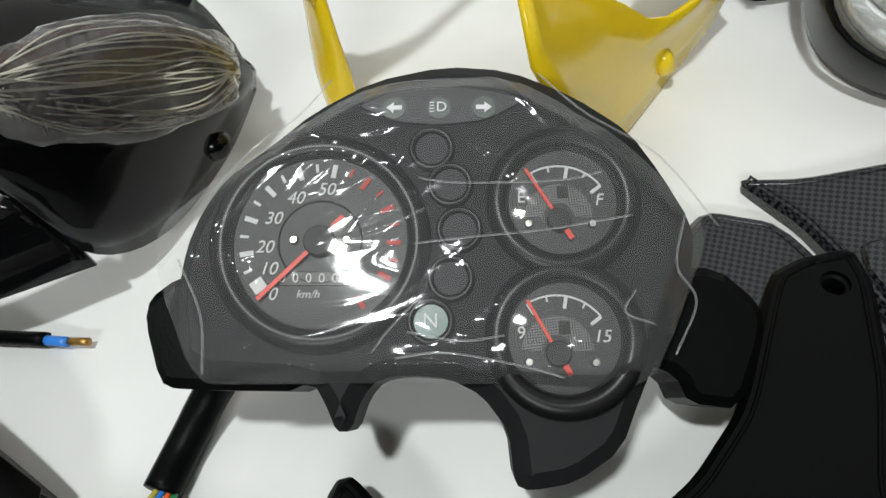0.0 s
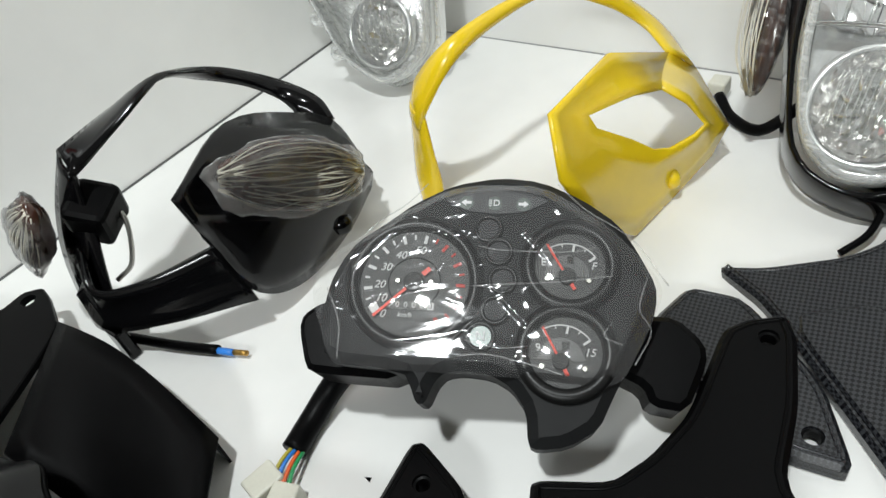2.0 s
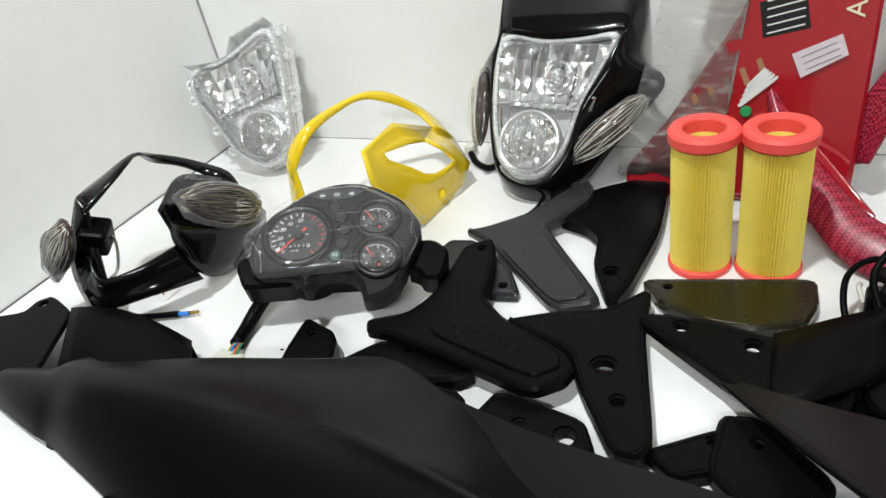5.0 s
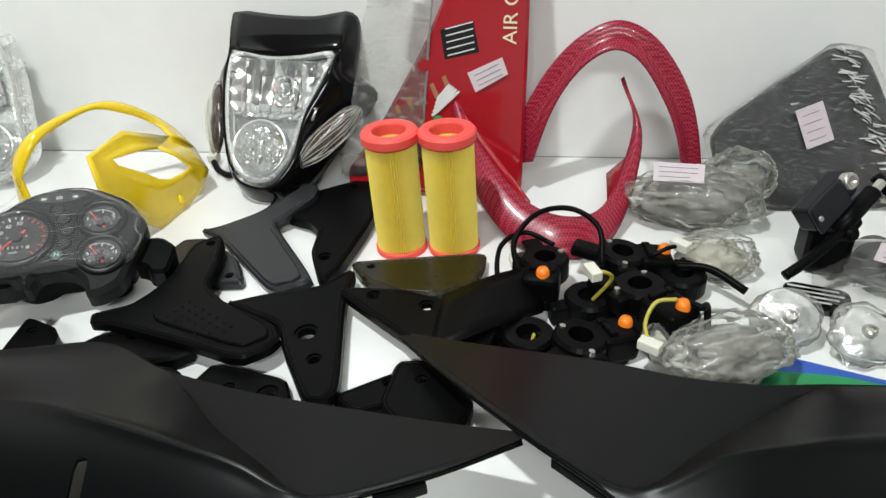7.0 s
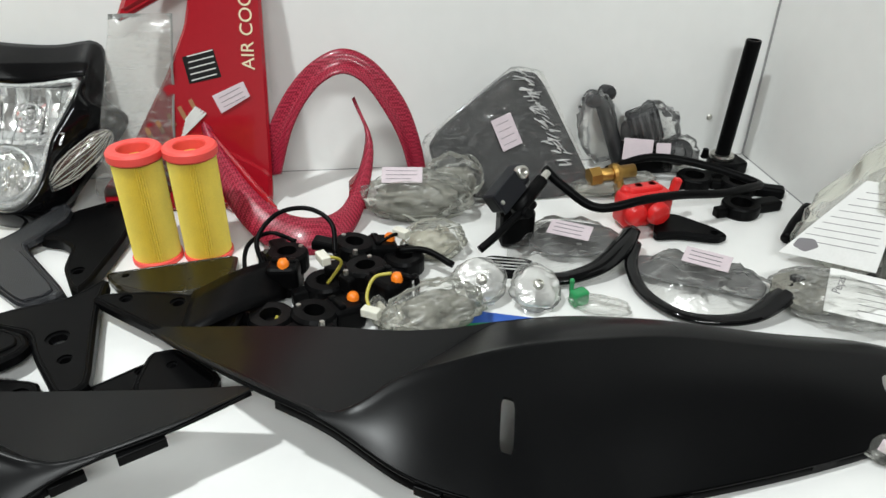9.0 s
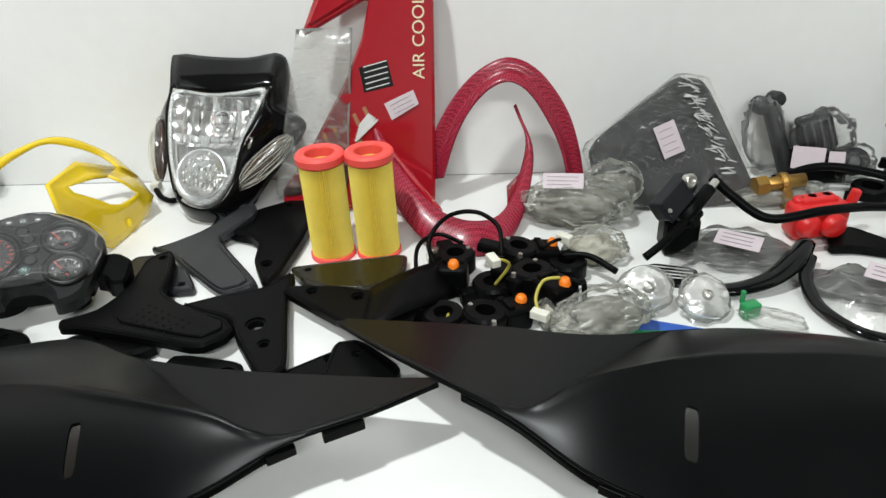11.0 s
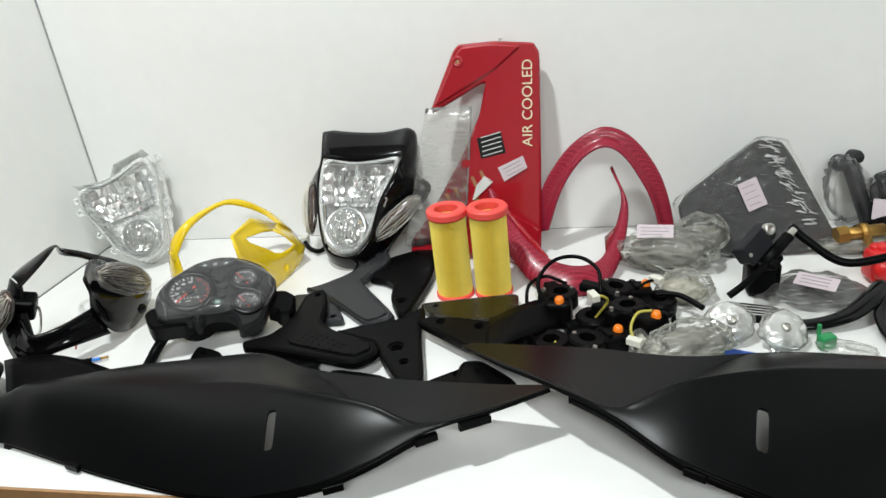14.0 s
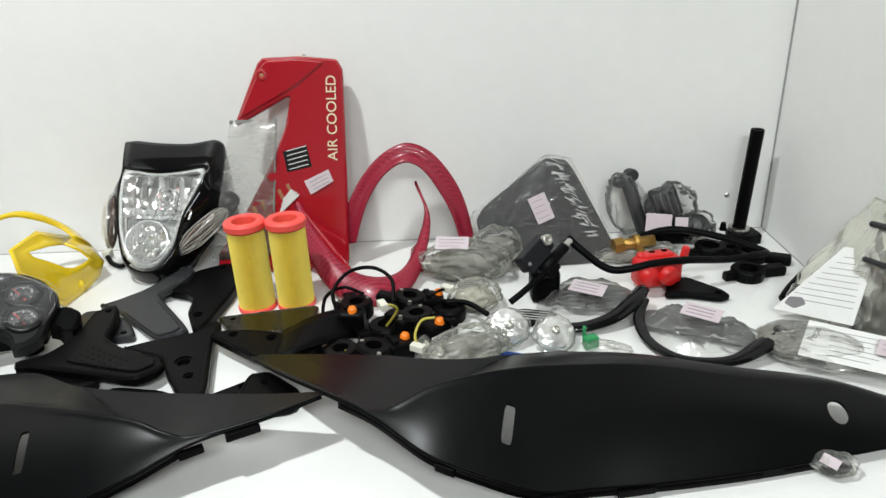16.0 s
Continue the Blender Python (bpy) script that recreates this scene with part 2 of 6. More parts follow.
# ---- the setting ----
W, D, T = 1.85, 0.765, 0.03
tabletop = tagged(part("tabletop", box(0.0, -D, -T, W, 0.0, 0.0), WHITE), "white laminate worktop covered with motorcycle parts", "worktop", kind="structure")
part("trim", box(0.0, -D - 0.004, -T - 0.02, W, -D, -0.001), WOOD, tabletop, "brown wood edge band")
tagged(part("wall_back", box(0.0, 0.0, -0.75, W, 0.018, 1.3), WALL), "plain white panel wall behind the worktop", "wall", kind="structure")
tagged(part("wall_left", box(-0.018, -D, -0.75, 0.0, 0.018, 1.3), WALL), "plain white side panel", "wall", kind="structure")
tagged(part("wall_right", box(W, -D, -0.75, W + 0.018, 0.018, 1.3), WALL), "plain white side panel", "wall", kind="structure")
tagged(part("floor", box(-2.5, -4, -0.80, 4.5, 0.5, -0.75), FLOORMAT), "dark brown floor", "floor", kind="structure")
# Ceiling and outer walls are never in view; added for bounce light and reflections.
tagged(part("ceiling", box(-2.5, -4, 1.86, 4.5, 0.5, 1.90), CEIL), "unseen white ceiling added to bounce light", "ceiling", kind="structure")
tagged(part("wall_front", box(-2.5, -4.05, -0.75, 4.5, -4.0, 1.86), ROOM), "unseen taupe grey wall added for bounce and reflections", "wall", kind="structure")
tagged(part("wall_west", box(-2.55, -4.0, -0.75, -2.5, 0.5, 1.86), ROOM), "unseen taupe grey wall added for bounce and reflections", "wall", kind="structure")
tagged(part("wall_east", box(4.5, -4.0, -0.75, 4.55, 0.5, 1.86), ROOM), "unseen taupe grey wall added for bounce and reflections", "wall", kind="structure")
tagged(part("wall_north", box(-2.5, 0.5, -0.75, 4.5, 0.55, 1.86), ROOM), "unseen taupe grey wall added for bounce and reflections", "wall", kind="structure")


for nm, b in (("trim_left", (0.0, -D, 0.0, 0.0022, -0.001, 0.0016)), ("trim_corner_left", (0.0, -0.0030, 0.002, 0.0025, 0.0, 1.3)), ("trim_corner_right", (W - 0.0025, -0.0030, 0.002, W, 0.0, 1.3)), ("trim_back", (0.0025, -0.0012, 0.0, W - 0.0025, 0.0, 0.0010)), ("trim_right", (W - 0.0015, -D, 0.0, W, -0.003, 0.0012))):
    tagged(part(nm, box(*b), SEAM if nm == "trim_left" else PALESEAM), "narrow grey joint between white panels", "joint", kind="structure")


def air_filter(x, y):
    f = thing("air_filter", "yellow pleated air filter with coral red rubber ends", "air filter", pose(x, y, 0), "pair of air filters")
    R, H, n = 0.031, 0.165, 60
    part("bottom_cap", lathe([(0, 0), (R + 0.001, 0), (R + 0.002, 0.002), (R + 0.002, 0.007), (R, 0.008), (0, 0.008)]), CORAL, f, smooth=False)
    bm = bmesh.new()
    lo = [bm.verts.new(((R - 0.0055 * (k % 2)) * math.cos(math.pi * k / n), (R - 0.0055 * (k % 2)) * math.sin(math.pi * k / n), 0.008)) for k in range(2 * n)]
    hi = [bm.verts.new((v.co.x, v.co.y, H - 0.014)) for v in lo]
    for k in range(2 * n):
        bm.faces.new((lo[k], lo[(k + 1) % (2 * n)], hi[(k + 1) % (2 * n)], hi[k]))
    part("pleated_paper", bm, PAPER, f)
    part("top_cap", lathe([(0.020, H - 0.016), (R + 0.001, H - 0.016), (R + 0.0035, H - 0.013), (R + 0.0035, H - 0.004), (R + 0.001, H - 0.001), (R - 0.004, H), (0.021, H - 0.001), (0.020, H - 0.003), (0.020, H - 0.016)]), CORAL, f)
    part("inner_paper", lathe([(0.020, 0.010), (0.020, H - 0.016)]), PAPER, f)
    return f


air_filter(0.860, -0.272)
air_filter(0.928, -0.268)


def chaikin(pts, it=2, r=0.22, closed=True):
    """Rounds the corners of an outline."""
    for _ in range(it):
        out = []
        n = len(pts)
        for k in range(n if closed else n - 1):
            a, b = Vector(pts[k]), Vector(pts[(k + 1) % n])
            out += [a.lerp(b, r), a.lerp(b, 1 - r)]
        pts = out if closed else [Vector(pts[0])] + out[1:-1] + [Vector(pts[-1])]
    return pts


def spline(pts, n=8):
    """A smooth curve through the points."""
    p = [Vector(q) for q in pts]
    p = [2 * p[0] - p[1]] + p + [2 * p[-1] - p[-2]]
    out = []
    for k in range(1, len(p) - 2):
        a, b, c, d = p[k - 1:k + 3]
        for i in range(n):
            t = i / n
            out.append(0.5 * (2 * b + (c - a) * t + (2 * a - 5 * b + 4 * c - d) * t * t + (3 * b - a - 3 * c + d) * t ** 3))
    return out + [p[-2]]


def tube(pts, r, n=10, seg=8, m=None):
    """A round cable along a smooth curve."""
    path = spline(pts, n) if n > 1 else [Vector(q) for q in pts]
    bm = bmesh.new()
    rings, side = [], None
    for k, q in enumerate(path):
        d = (path[min(k + 1, len(path) - 1)] - path[max(k - 1, 0)]).normalized()
        if side is None:
            side = d.orthogonal().normalized()
        side = (side - d * side.dot(d)).normalized()
        up = d.cross(side)
        rings.append([bm.verts.new(q + r * (math.cos(2 * math.pi * i / seg) * side + math.sin(2 * math.pi * i / seg) * up)) for i in range(seg)])
    for a, b in zip(rings, rings[1:]):
        for i in range(seg):
            bm.faces.new((a[i], a[(i + 1) % seg], b[(i + 1) % seg], b[i]))
    bm.faces.new(rings[0][::-1]), bm.faces.new(rings[-1])
    if m is not None:
        bm.transform(m)
    return bm


def sheet(rows, thick):
    """A curved sheet through a grid of points, thickened away from its upper side."""
    bm = bmesh.new()
    R, C = len(rows), len(rows[0])
    top = [[Vector(q) for q in row] for row in rows]
    low = []
    for i in range(R):
        line = []
        for j in range(C):
            du = top[min(i + 1, R - 1)][j] - top[max(i - 1, 0)][j]
            dv = top[i][min(j + 1, C - 1)] - top[i][max(j - 1, 0)]
            nn = du.cross(dv)
            nn = nn.normalized() if nn.length > 1e-9 else Vector((0, 0, 1))
            line.append(top[i][j] - nn * thick)
        low.append(line)
    a = [[bm.verts.new(q) for q in row] for row in top]
    b = [[bm.verts.new(q) for q in row] for row in low]
    for i in range(R - 1):
        for j in range(C - 1):
            bm.faces.new((a[i][j], a[i + 1][j], a[i + 1][j + 1], a[i][j + 1]))
            bm.faces.new((b[i][j], b[i][j + 1], b[i + 1][j + 1], b[i + 1][j]))
    for i in range(R - 1):
        for j in (0, C - 1):
            bm.faces.new((a[i][j], b[i][j], b[i + 1][j], a[i + 1][j]))
    for j in range(C - 1):
        for i in (0, R - 1):
            bm.faces.new((a[i][j], a[i][j + 1], b[i][j + 1], b[i][j]))
    return bm


def band(left, right, thick, n=8, bulge=0.0, cols=5):
    """A strip between two edge curves, arched across by bulge."""
    A, B = spline(left, n), spline(right, n)
    rows = []
    for k, (p, q) in enumerate(zip(A, B)):
        along = A[min(k + 1, len(A) - 1)] - A[max(k - 1, 0)]
        nn = along.cross(q - p).normalized()
        rows.append([p.lerp(q, j / (cols - 1)) + nn * bulge * math.sin(math.pi * j / (cols - 1)) for j in range(cols)])
    return sheet(rows, thick)


def slab(outline, z0, z1, holes=(), bevel=0.0015, rounds=2, r=0.13):
    """A flat piece with rounded corners, an eased upper edge and round holes (x, y, radius)."""
    pts = [Vector((p[0], p[1], 0)) for p in outline]
    pts = chaikin(pts, rounds, r) if rounds else pts
    if sum(a.x * b.y - b.x * a.y for a, b in zip(pts, pts[1:] + pts[:1])) < 0:
        pts = pts[::-1]
    n = len(pts)
    inner = []
    for k in range(n):
        d = (pts[(k + 1) % n] - pts[k - 1]).normalized()
        inner.append(pts[k] + Vector((-d.y, d.x, 0)) * bevel)
    bm = bmesh.new()
    loops = [[bm.verts.new((p.x, p.y, z)) for p in line] for line, z in ((pts, z0), (pts, z1 - bevel), (inner, z1))]
    for a, b in zip(loops, loops[1:]):
        for k in range(n):
            bm.faces.new((a[k], a[(k + 1) % n], b[(k + 1) % n], b[k]))
    hl, hh = [], []
    for hx, hy, hr in holes:
        c = [(hx + hr * math.cos(2 * math.pi * i / 20), hy + hr * math.sin(2 * math.pi * i / 20)) for i in range(20)]
        lo, hi = [bm.verts.new((x, y, z0)) for x, y in c], [bm.verts.new((x, y, z1)) for x, y in c]
        for i in range(20):
            bm.faces.new((lo[i], hi[i], hi[(i + 1) % 20], lo[(i + 1) % 20]))
        hl.append(lo), hh.append(hi)
    bm.edges.ensure_lookup_table()
    for rim, hs in ((loops[2], hh), (loops[0], hl)):
        ed = [bm.edges.get((ring[k], ring[(k + 1) % len(ring)])) for ring in [rim] + hs for k in range(len(ring))]
        bmesh.ops.triangle_fill(bm, edges=ed, use_beauty=True, use_dissolve=False, normal=(0, 0, 1))
    return bm


def lettering(body, size, italic=0.0, depth=0.0003):
    """Text in the built-in font as a flat mesh round its middle."""
    cu = bpy.data.curves.new("lettering", "FONT")
    cu.body, cu.size, cu.shear, cu.extrude = body, size, italic, depth
    cu.align_x, cu.align_y = "CENTER", "CENTER"
    ob = bpy.data.objects.new("lettering", cu)
    scene.collection.objects.link(ob)
    me = bpy.data.meshes.new_from_object(ob.evaluated_get(bpy.context.evaluated_depsgraph_get()))
    bpy.data.objects.remove(ob)
    bm = bmesh.new()
    bm.from_mesh(me)
    bpy.data.meshes.remove(me)
    return bm


def moved(bm, m):
    bm.transform(m)
    return bm


def crumpled(sx, sy, sz, seed, rough=0.25, freq=3.0, sub=4):
    """A crumpled bag: a rounded lump with sharp folds, flat underneath."""
    bm = bmesh.new()
    bmesh.ops.create_icosphere(bm, subdivisions=sub, radius=1)
    off = Vector((seed * 7.3, seed * 3.1, seed * 5.7))
    for v in bm.verts:
        d = v.co.normalized()
        fold = 0.5 * rough * (0.2 - abs(noise.noise(Vector((d.x * 1.6, d.y * freq * 1.9, d.z * freq * 1.9)) + off)))
        f = 1 + fold + 0.55 * rough * (0.22 - abs(noise.noise(d * freq * 0.62 + off)) - 0.45 * abs(noise.noise(d * freq * 1.5 + off))) + 0.22 * noise.noise(d * 1.3 + off)
        v.co = Vector((d.x * sx * f, d.y * sy * f, max(-0.92, d.z * f) * sz + sz * 0.93))
    return bm


def frame_from(cx, cy, cz, xdir, updir):
    x = Vector(xdir).normalized()
    z = x.cross(Vector(updir)).normalized()
    y = z.cross(x)
    return Matrix.Translation((cx, cy, cz)) @ Matrix((x, y, z)).transposed().to_4x4()


def local(th, bm):
    """World coordinates into the thing's own."""
    bm.transform(th.matrix_basis.inverted())
    return bm


# ---- big side covers ----
def cover_rows(stations, steps=9):
    """Stations (x, rear y, rear z, front y, front z, bulge, ridge place, fold place, sharpness): a flat strip from the rear edge to the fold, a facet up to the ridge, and a front face."""
    cols = [spline([(s[0], s[i], 0) for s in stations], steps) for i in range(1, 9)]
    rows = []
    for k in range(len(cols[0])):
        x = cols[0][k].x
        yr, zr, yf, zf, bu, rp, fo, sh = (c[k].y for c in cols)
        fo = min(max(0.0, fo), rp - 0.02)
        places = [fo * j / 6 for j in range(6)] if fo > 0.01 else [0.01 * j / 6 for j in range(6)]
        fo = max(fo, 0.01)
        places += [fo + (rp - fo) * (1 - (1 - j / 12) ** 2) for j in range(12)] + [rp + (1 - rp) * (j / 14) ** 2 for j in range(15)]
        row = []
        for s in places:
            if s <= fo:
                g = 0.0
            elif s <= rp:
                q = (s - fo) / (rp - fo)
                g = math.sin(0.5 * math.pi * q) * (1 - sh) + q * sh
            else:
                q = (s - rp) / max(0.02, 1 - rp)
                g = max(0.0, math.cos(0.5 * math.pi * q)) ** 0.85 * (1 - sh) + (1 - q) * (1 + 0.45 * q) * sh
            row.append(Vector((x, yr + (yf - yr) * s, zr + (zf - zr) * s + bu * g + 0.0016 * sh * (bu > 0.01) * math.exp(-((s - rp) / 0.022) ** 2))))
        rows.append(row)
    return rows


def side_cover(name_label, stations, slot, holes, tabs):
    cx, cy = stations[len(stations) // 2][0], -0.65
    th = thing("side_cover", name_label, "side cover", pose(cx, cy, 0), "pair of side covers")
    rows = cover_rows(stations)
    body = part("body", local(th, sheet(rows, 0.003)), COVER, th, smooth=True)
    edge = [r[-1] - Vector((0, 0, 0.0012)) for r in rows]
    part("front_lip", local(th, tube(edge, 0.0022, 1, 6)), BLACK, th, smooth=True)
    strip = [r[-1] for r in rows[len(rows) // 5:-len(rows) // 6]]
    part("flange", local(th, sheet([[p + Vector((0, 0.0035, -0.003)), p + Vector((0, 0.0015, -0.007)), p + Vector((0, -0.001, min(-0.0075, 0.003 - p.z) if p.z < 0.011 else -0.012))] for p in strip], 0.0018)), BLACK, th, smooth=True)
    part("rear_lip", local(th, tube([r[0] - Vector((0, 0, 0.0015)) for r in rows], 0.0020, 1, 6)), BLACK, th, smooth=True)
    cutters = []
    (x, y, ang, ln, wd) = slot
    cutters.append(slab([(-wd, -ln), (wd, -ln), (wd, ln), (-wd, ln)], -0.1, 0.3, rounds=3, bevel=0))
    cutters[-1].transform(pose(x - cx, y - cy, 0, 0, 0, ang))
    for hx, hy, hr in holes:
        cutters.append(lathe([(0, -0.1), (hr, -0.1), (hr, 0.3), (0, 0.3)], 28, pose(hx - cx, hy - cy, 0)))
    for bm in cutters:
        cut = part("cutter", bm, COVER)
        mod = body.modifiers.new("cut", "BOOLEAN")
        mod.operation, mod.object, mod.solver = "DIFFERENCE", cut, "EXACT"
        cut.parent = th
        bpy.context.view_layer.update()
        me = bpy.data.meshes.new_from_object(body.evaluated_get(bpy.context.evaluated_depsgraph_get()))
        body.modifiers.clear()
        body.data = me
        bpy.data.objects.remove(cut)
    for p in body.data.polygons:
        p.use_smooth = True
    body.data.set_sharp_from_angle(angle=radians(35))
    for tx, ty, tz, w, ang in tabs:
        part("clip_tab", moved(box(-w, -0.003, -0.004, w, 0.004, 0.006, 0.001), pose(tx - cx, ty - cy, tz, 0, 0, ang)), BLACK, th)
    return th


side_cover("large matt black plastic side cover with a narrow slot", [
    (0.160, -0.646, 0.030, -0.668, 0.014, 0.004, 0.5, 0, 0), (0.20, -0.647, 0.038, -0.678, 0.014, 0.010, 0.45, 0, 0), (0.27, -0.634, 0.044, -0.693, 0.012, 0.020, 0.42, 0, 0), (0.305, -0.624, 0.056, -0.698, 0.011, 0.024, 0.42, 0, 0), (0.36, -0.632, 0.070, -0.712, 0.010, 0.022, 0.42, 0, 0),
    (0.46, -0.608, 0.076, -0.738, 0.008, 0.030, 0.42, 0, 0), (0.56, -0.578, 0.070, -0.760, 0.008, 0.038, 0.44, 0, 0.1), (0.63, -0.550, 0.058, -0.772, 0.010, 0.050, 0.48, 0, 0.4), (0.70, -0.572, 0.050, -0.778, 0.018, 0.054, 0.47, 0, 0.85),
    (0.78, -0.592, 0.052, -0.770, 0.034, 0.047, 0.53, 0.24, 1), (0.84, -0.602, 0.054, -0.748, 0.050, 0.033, 0.66, 0.48, 1), (0.904, -0.612, 0.058, -0.710, 0.066, 0.004, 0.96, 0.93, 1), (0.98, -0.624, 0.064, -0.675, 0.070, 0.001, 0.96, 0.93, 1), (1.04, -0.634, 0.072, -0.642, 0.074, 0.0, 0.96, 0.93, 1)],
    (0.712, -0.720, 8, 0.021, 0.0058), (), ((0.43, -0.735, 0.008, 0.012, -14), (0.90, -0.712, 0.052, 0.014, 32), (0.80, -0.768, 0.026, 0.012, 25), (0.955, -0.690, 0.060, 0.020, 28)))
side_cover("matt black plastic side cover with slot and round hole", [
    (0.905, -0.472, 0.026, -0.478, 0.026, 0.0, 0.96, 0.93, 1), (0.97, -0.500, 0.042, -0.556, 0.050, 0.001, 0.96, 0.93, 1), (1.04, -0.517, 0.050, -0.636, 0.076, 0.001, 0.96, 0.93, 1), (1.109, -0.530, 0.054, -0.690, 0.078, 0.003, 0.96, 0.93, 1), (1.172, -0.545, 0.056, -0.742, 0.066, 0.033, 0.62, 0.42, 1),
    (1.228, -0.550, 0.058, -0.760, 0.050, 0.047, 0.49, 0.16, 1), (1.29, -0.545, 0.060, -0.764, 0.030, 0.054, 0.43, 0, 0.85), (1.36, -0.543, 0.060, -0.752, 0.022, 0.053, 0.42, 0, 0.4), (1.44, -0.556, 0.060, -0.742, 0.018, 0.050, 0.40, 0, 0.2), (1.55, -0.586, 0.056, -0.725, 0.016, 0.040, 0.40, 0, 0.1),
    (1.66, -0.600, 0.046, -0.703, 0.016, 0.028, 0.42, 0, 0), (1.74, -0.632, 0.036, -0.686, 0.016, 0.014, 0.45, 0, 0), (1.81, -0.655, 0.024, -0.668, 0.018, 0.002, 0.5, 0, 0)],
    (1.262, -0.708, -12, 0.022, 0.0060), ((1.652, -0.672, 0.012),), ((1.19, -0.752, 0.052, 0.012, -30), (1.30, -0.765, 0.018, 0.02, 4), (1.40, -0.748, 0.010, 0.022, 8), (1.56, -0.722, 0.008, 0.014, 10)))


# ---- flat brackets and guards ----
def bracket(label, outline, z0, z1, holes=(), mat=None, collars=True, rib=None, name="foot_guard", tilt=None):
    cx, cy = sum(p[0] for p in outline) / len(outline), sum(p[1] for p in outline) / len(outline)
    th = thing(name, label, "bracket", pose(cx, cy, 0, *(tilt or (0, 0, 0))))
    off = pose(-cx, -cy, 0)
    mat = mat or BLACK
    part("body", moved(slab(outline, z0, z1, holes, 0.003), off), mat, th)
    if collars:
        for hx, hy, hr in holes:
            part("collar", moved(lathe([(hr * 0.75, z0 + 0.002), (hr * 0.75, z1 - 0.003), (hr * 1.0, z1 - 0.0025), (hr * 1.02, z0 + 0.002)], 20), off @ pose(hx, hy, 0)), BLACK, th)
    edge = chaikin([Vector((p[0], p[1], 0)) for p in outline], 2, 0.13)
    if sum(a.x * b.y - b.x * a.y for a, b in zip(edge, edge[1:] + edge[:1])) < 0:
        edge = edge[::-1]
    inset = []
    for k in range(len(edge)):
        d = (edge[(k + 2) % len(edge)] - edge[k - 2]).normalized()
        inset.append(edge[k] + Vector((-d.y, d.x, 0)) * 0.0055)
    part("edge_bead", moved(tube([(p.x, p.y, z1 - 0.0002) for p in inset + inset[:1]], 0.0010, 1, 6), off), mat, th, smooth=True)
    if rib:
        part("raised_panel", moved(slab(rib, z1 - 0.002, z1 + 0.003, [h for h in holes if h[2] < 0.008 and h in holes[-1:]], 0.0015), off), mat, th)
    return th


A_OUT = [(0.574, -0.259), (0.605, -0.251), (0.651, -0.227), (0.692, -0.179), (0.714, -0.159), (0.725, -0.176), (0.726, -0.199), (0.698, -0.243), (0.685, -0.255), (0.779, -0.376), (0.77, -0.386), (0.736, -0.395), (0.72, -0.386), (0.615, -0.282)]
bracket("carbon-look plastic heel guard lying on the worktop", A_OUT, 0.012, 0.023, [(0.702, -0.172, 0.006), (0.737, -0.355, 0.008)], CARBON, rib=[(0.630, -0.290), (0.680, -0.262), (0.766, -0.372), (0.754, -0.383), (0.729, -0.388)], tilt=(5.9, -7.2, 0))
bracket("carbon-look plastic guard tucked beneath another", [(0.555, -0.330), (0.565, -0.290), (0.600, -0.285), (0.660, -0.330), (0.690, -0.380), (0.655, -0.385), (0.600, -0.365)], 0.002, 0.013, [(0.665, -0.368, 0.006)], CARBON)
bracket("black plastic foot guard with dimpled panel", [(0.612, -0.318), (0.630, -0.305), (0.641, -0.321), (0.655, -0.367), (0.662, -0.412), (0.695, -0.440), (0.770, -0.474), (0.782, -0.494), (0.777, -0.510), (0.756, -0.528), (0.738, -0.528), (0.680, -0.511), (0.588, -0.489), (0.560, -0.490), (0.552, -0.474), (0.589, -0.454), (0.600, -0.430), (0.607, -0.397), (0.602, -0.332)], 0.020, 0.032, [(0.627, -0.328, 0.006), (0.745, -0.492, 0.008)], rib=[(0.620, -0.478), (0.672, -0.432), (0.765, -0.482), (0.770, -0.497), (0.748, -0.516)])
dots = bpy.data.objects["foot_guard.002"]
for i in range(7):
    for j in range(4):
        part("dimple", moved(lathe([(0, 0.0012), (0.0012, 0.0008), (0.0018, 0)], 8), dots.matrix_basis.inverted() @ pose(0.660 + 0.011 * i - 0.004 * j, -0.450 - 0.0062 * i - 0.009 * j, 0.0352)), BLACK, dots)
bracket("black plastic guard under a dimpled foot guard", [(0.535, -0.534), (0.569, -0.490), (0.592, -0.478), (0.660, -0.490), (0.690, -0.508), (0.672, -0.522), (0.648, -0.530), (0.554, -0.537)], 0.004, 0.018, [(0.610, -0.490, 0.008)])
bracket("black plastic bracket partly hidden by a side cover", [(0.550, -0.545), (0.600, -0.528), (0.676, -0.530), (0.692, -0.540), (0.694, -0.570), (0.632, -0.585), (0.570, -0.580)], 0.003, 0.016, [(0.655, -0.553, 0.007)])
bracket("black plastic plate with two oval holes", [(0.703, -0.553), (0.713, -0.522), (0.730, -0.520), (0.800, -0.533), (0.818, -0.566), (0.790, -0.590), (0.722, -0.580)], 0.003, 0.014, [(0.747, -0.553, 0.007), (0.789, -0.556, 0.011)])
bracket("triangular black bracket with a large round hole", [(0.690, -0.436), (0.735, -0.414), (0.790, -0.397), (0.818, -0.360), (0.826, -0.365), (0.830, -0.422), (0.862, -0.555), (0.852, -0.572), (0.832, -0.572), (0.788, -0.507), (0.768, -0.466), (0.730, -0.452)], 0.012, 0.026, [(0.804, -0.478, 0.013), (0.825, -0.517, 0.008)])
bracket("small black plastic bracket with one hole", [(0.850, -0.553), (0.906, -0.513), (0.932, -0.508), (0.938, -0.522), (0.925, -0.552), (0.880, -0.575)], 0.003, 0.014, [(0.904, -0.530, 0.007)])
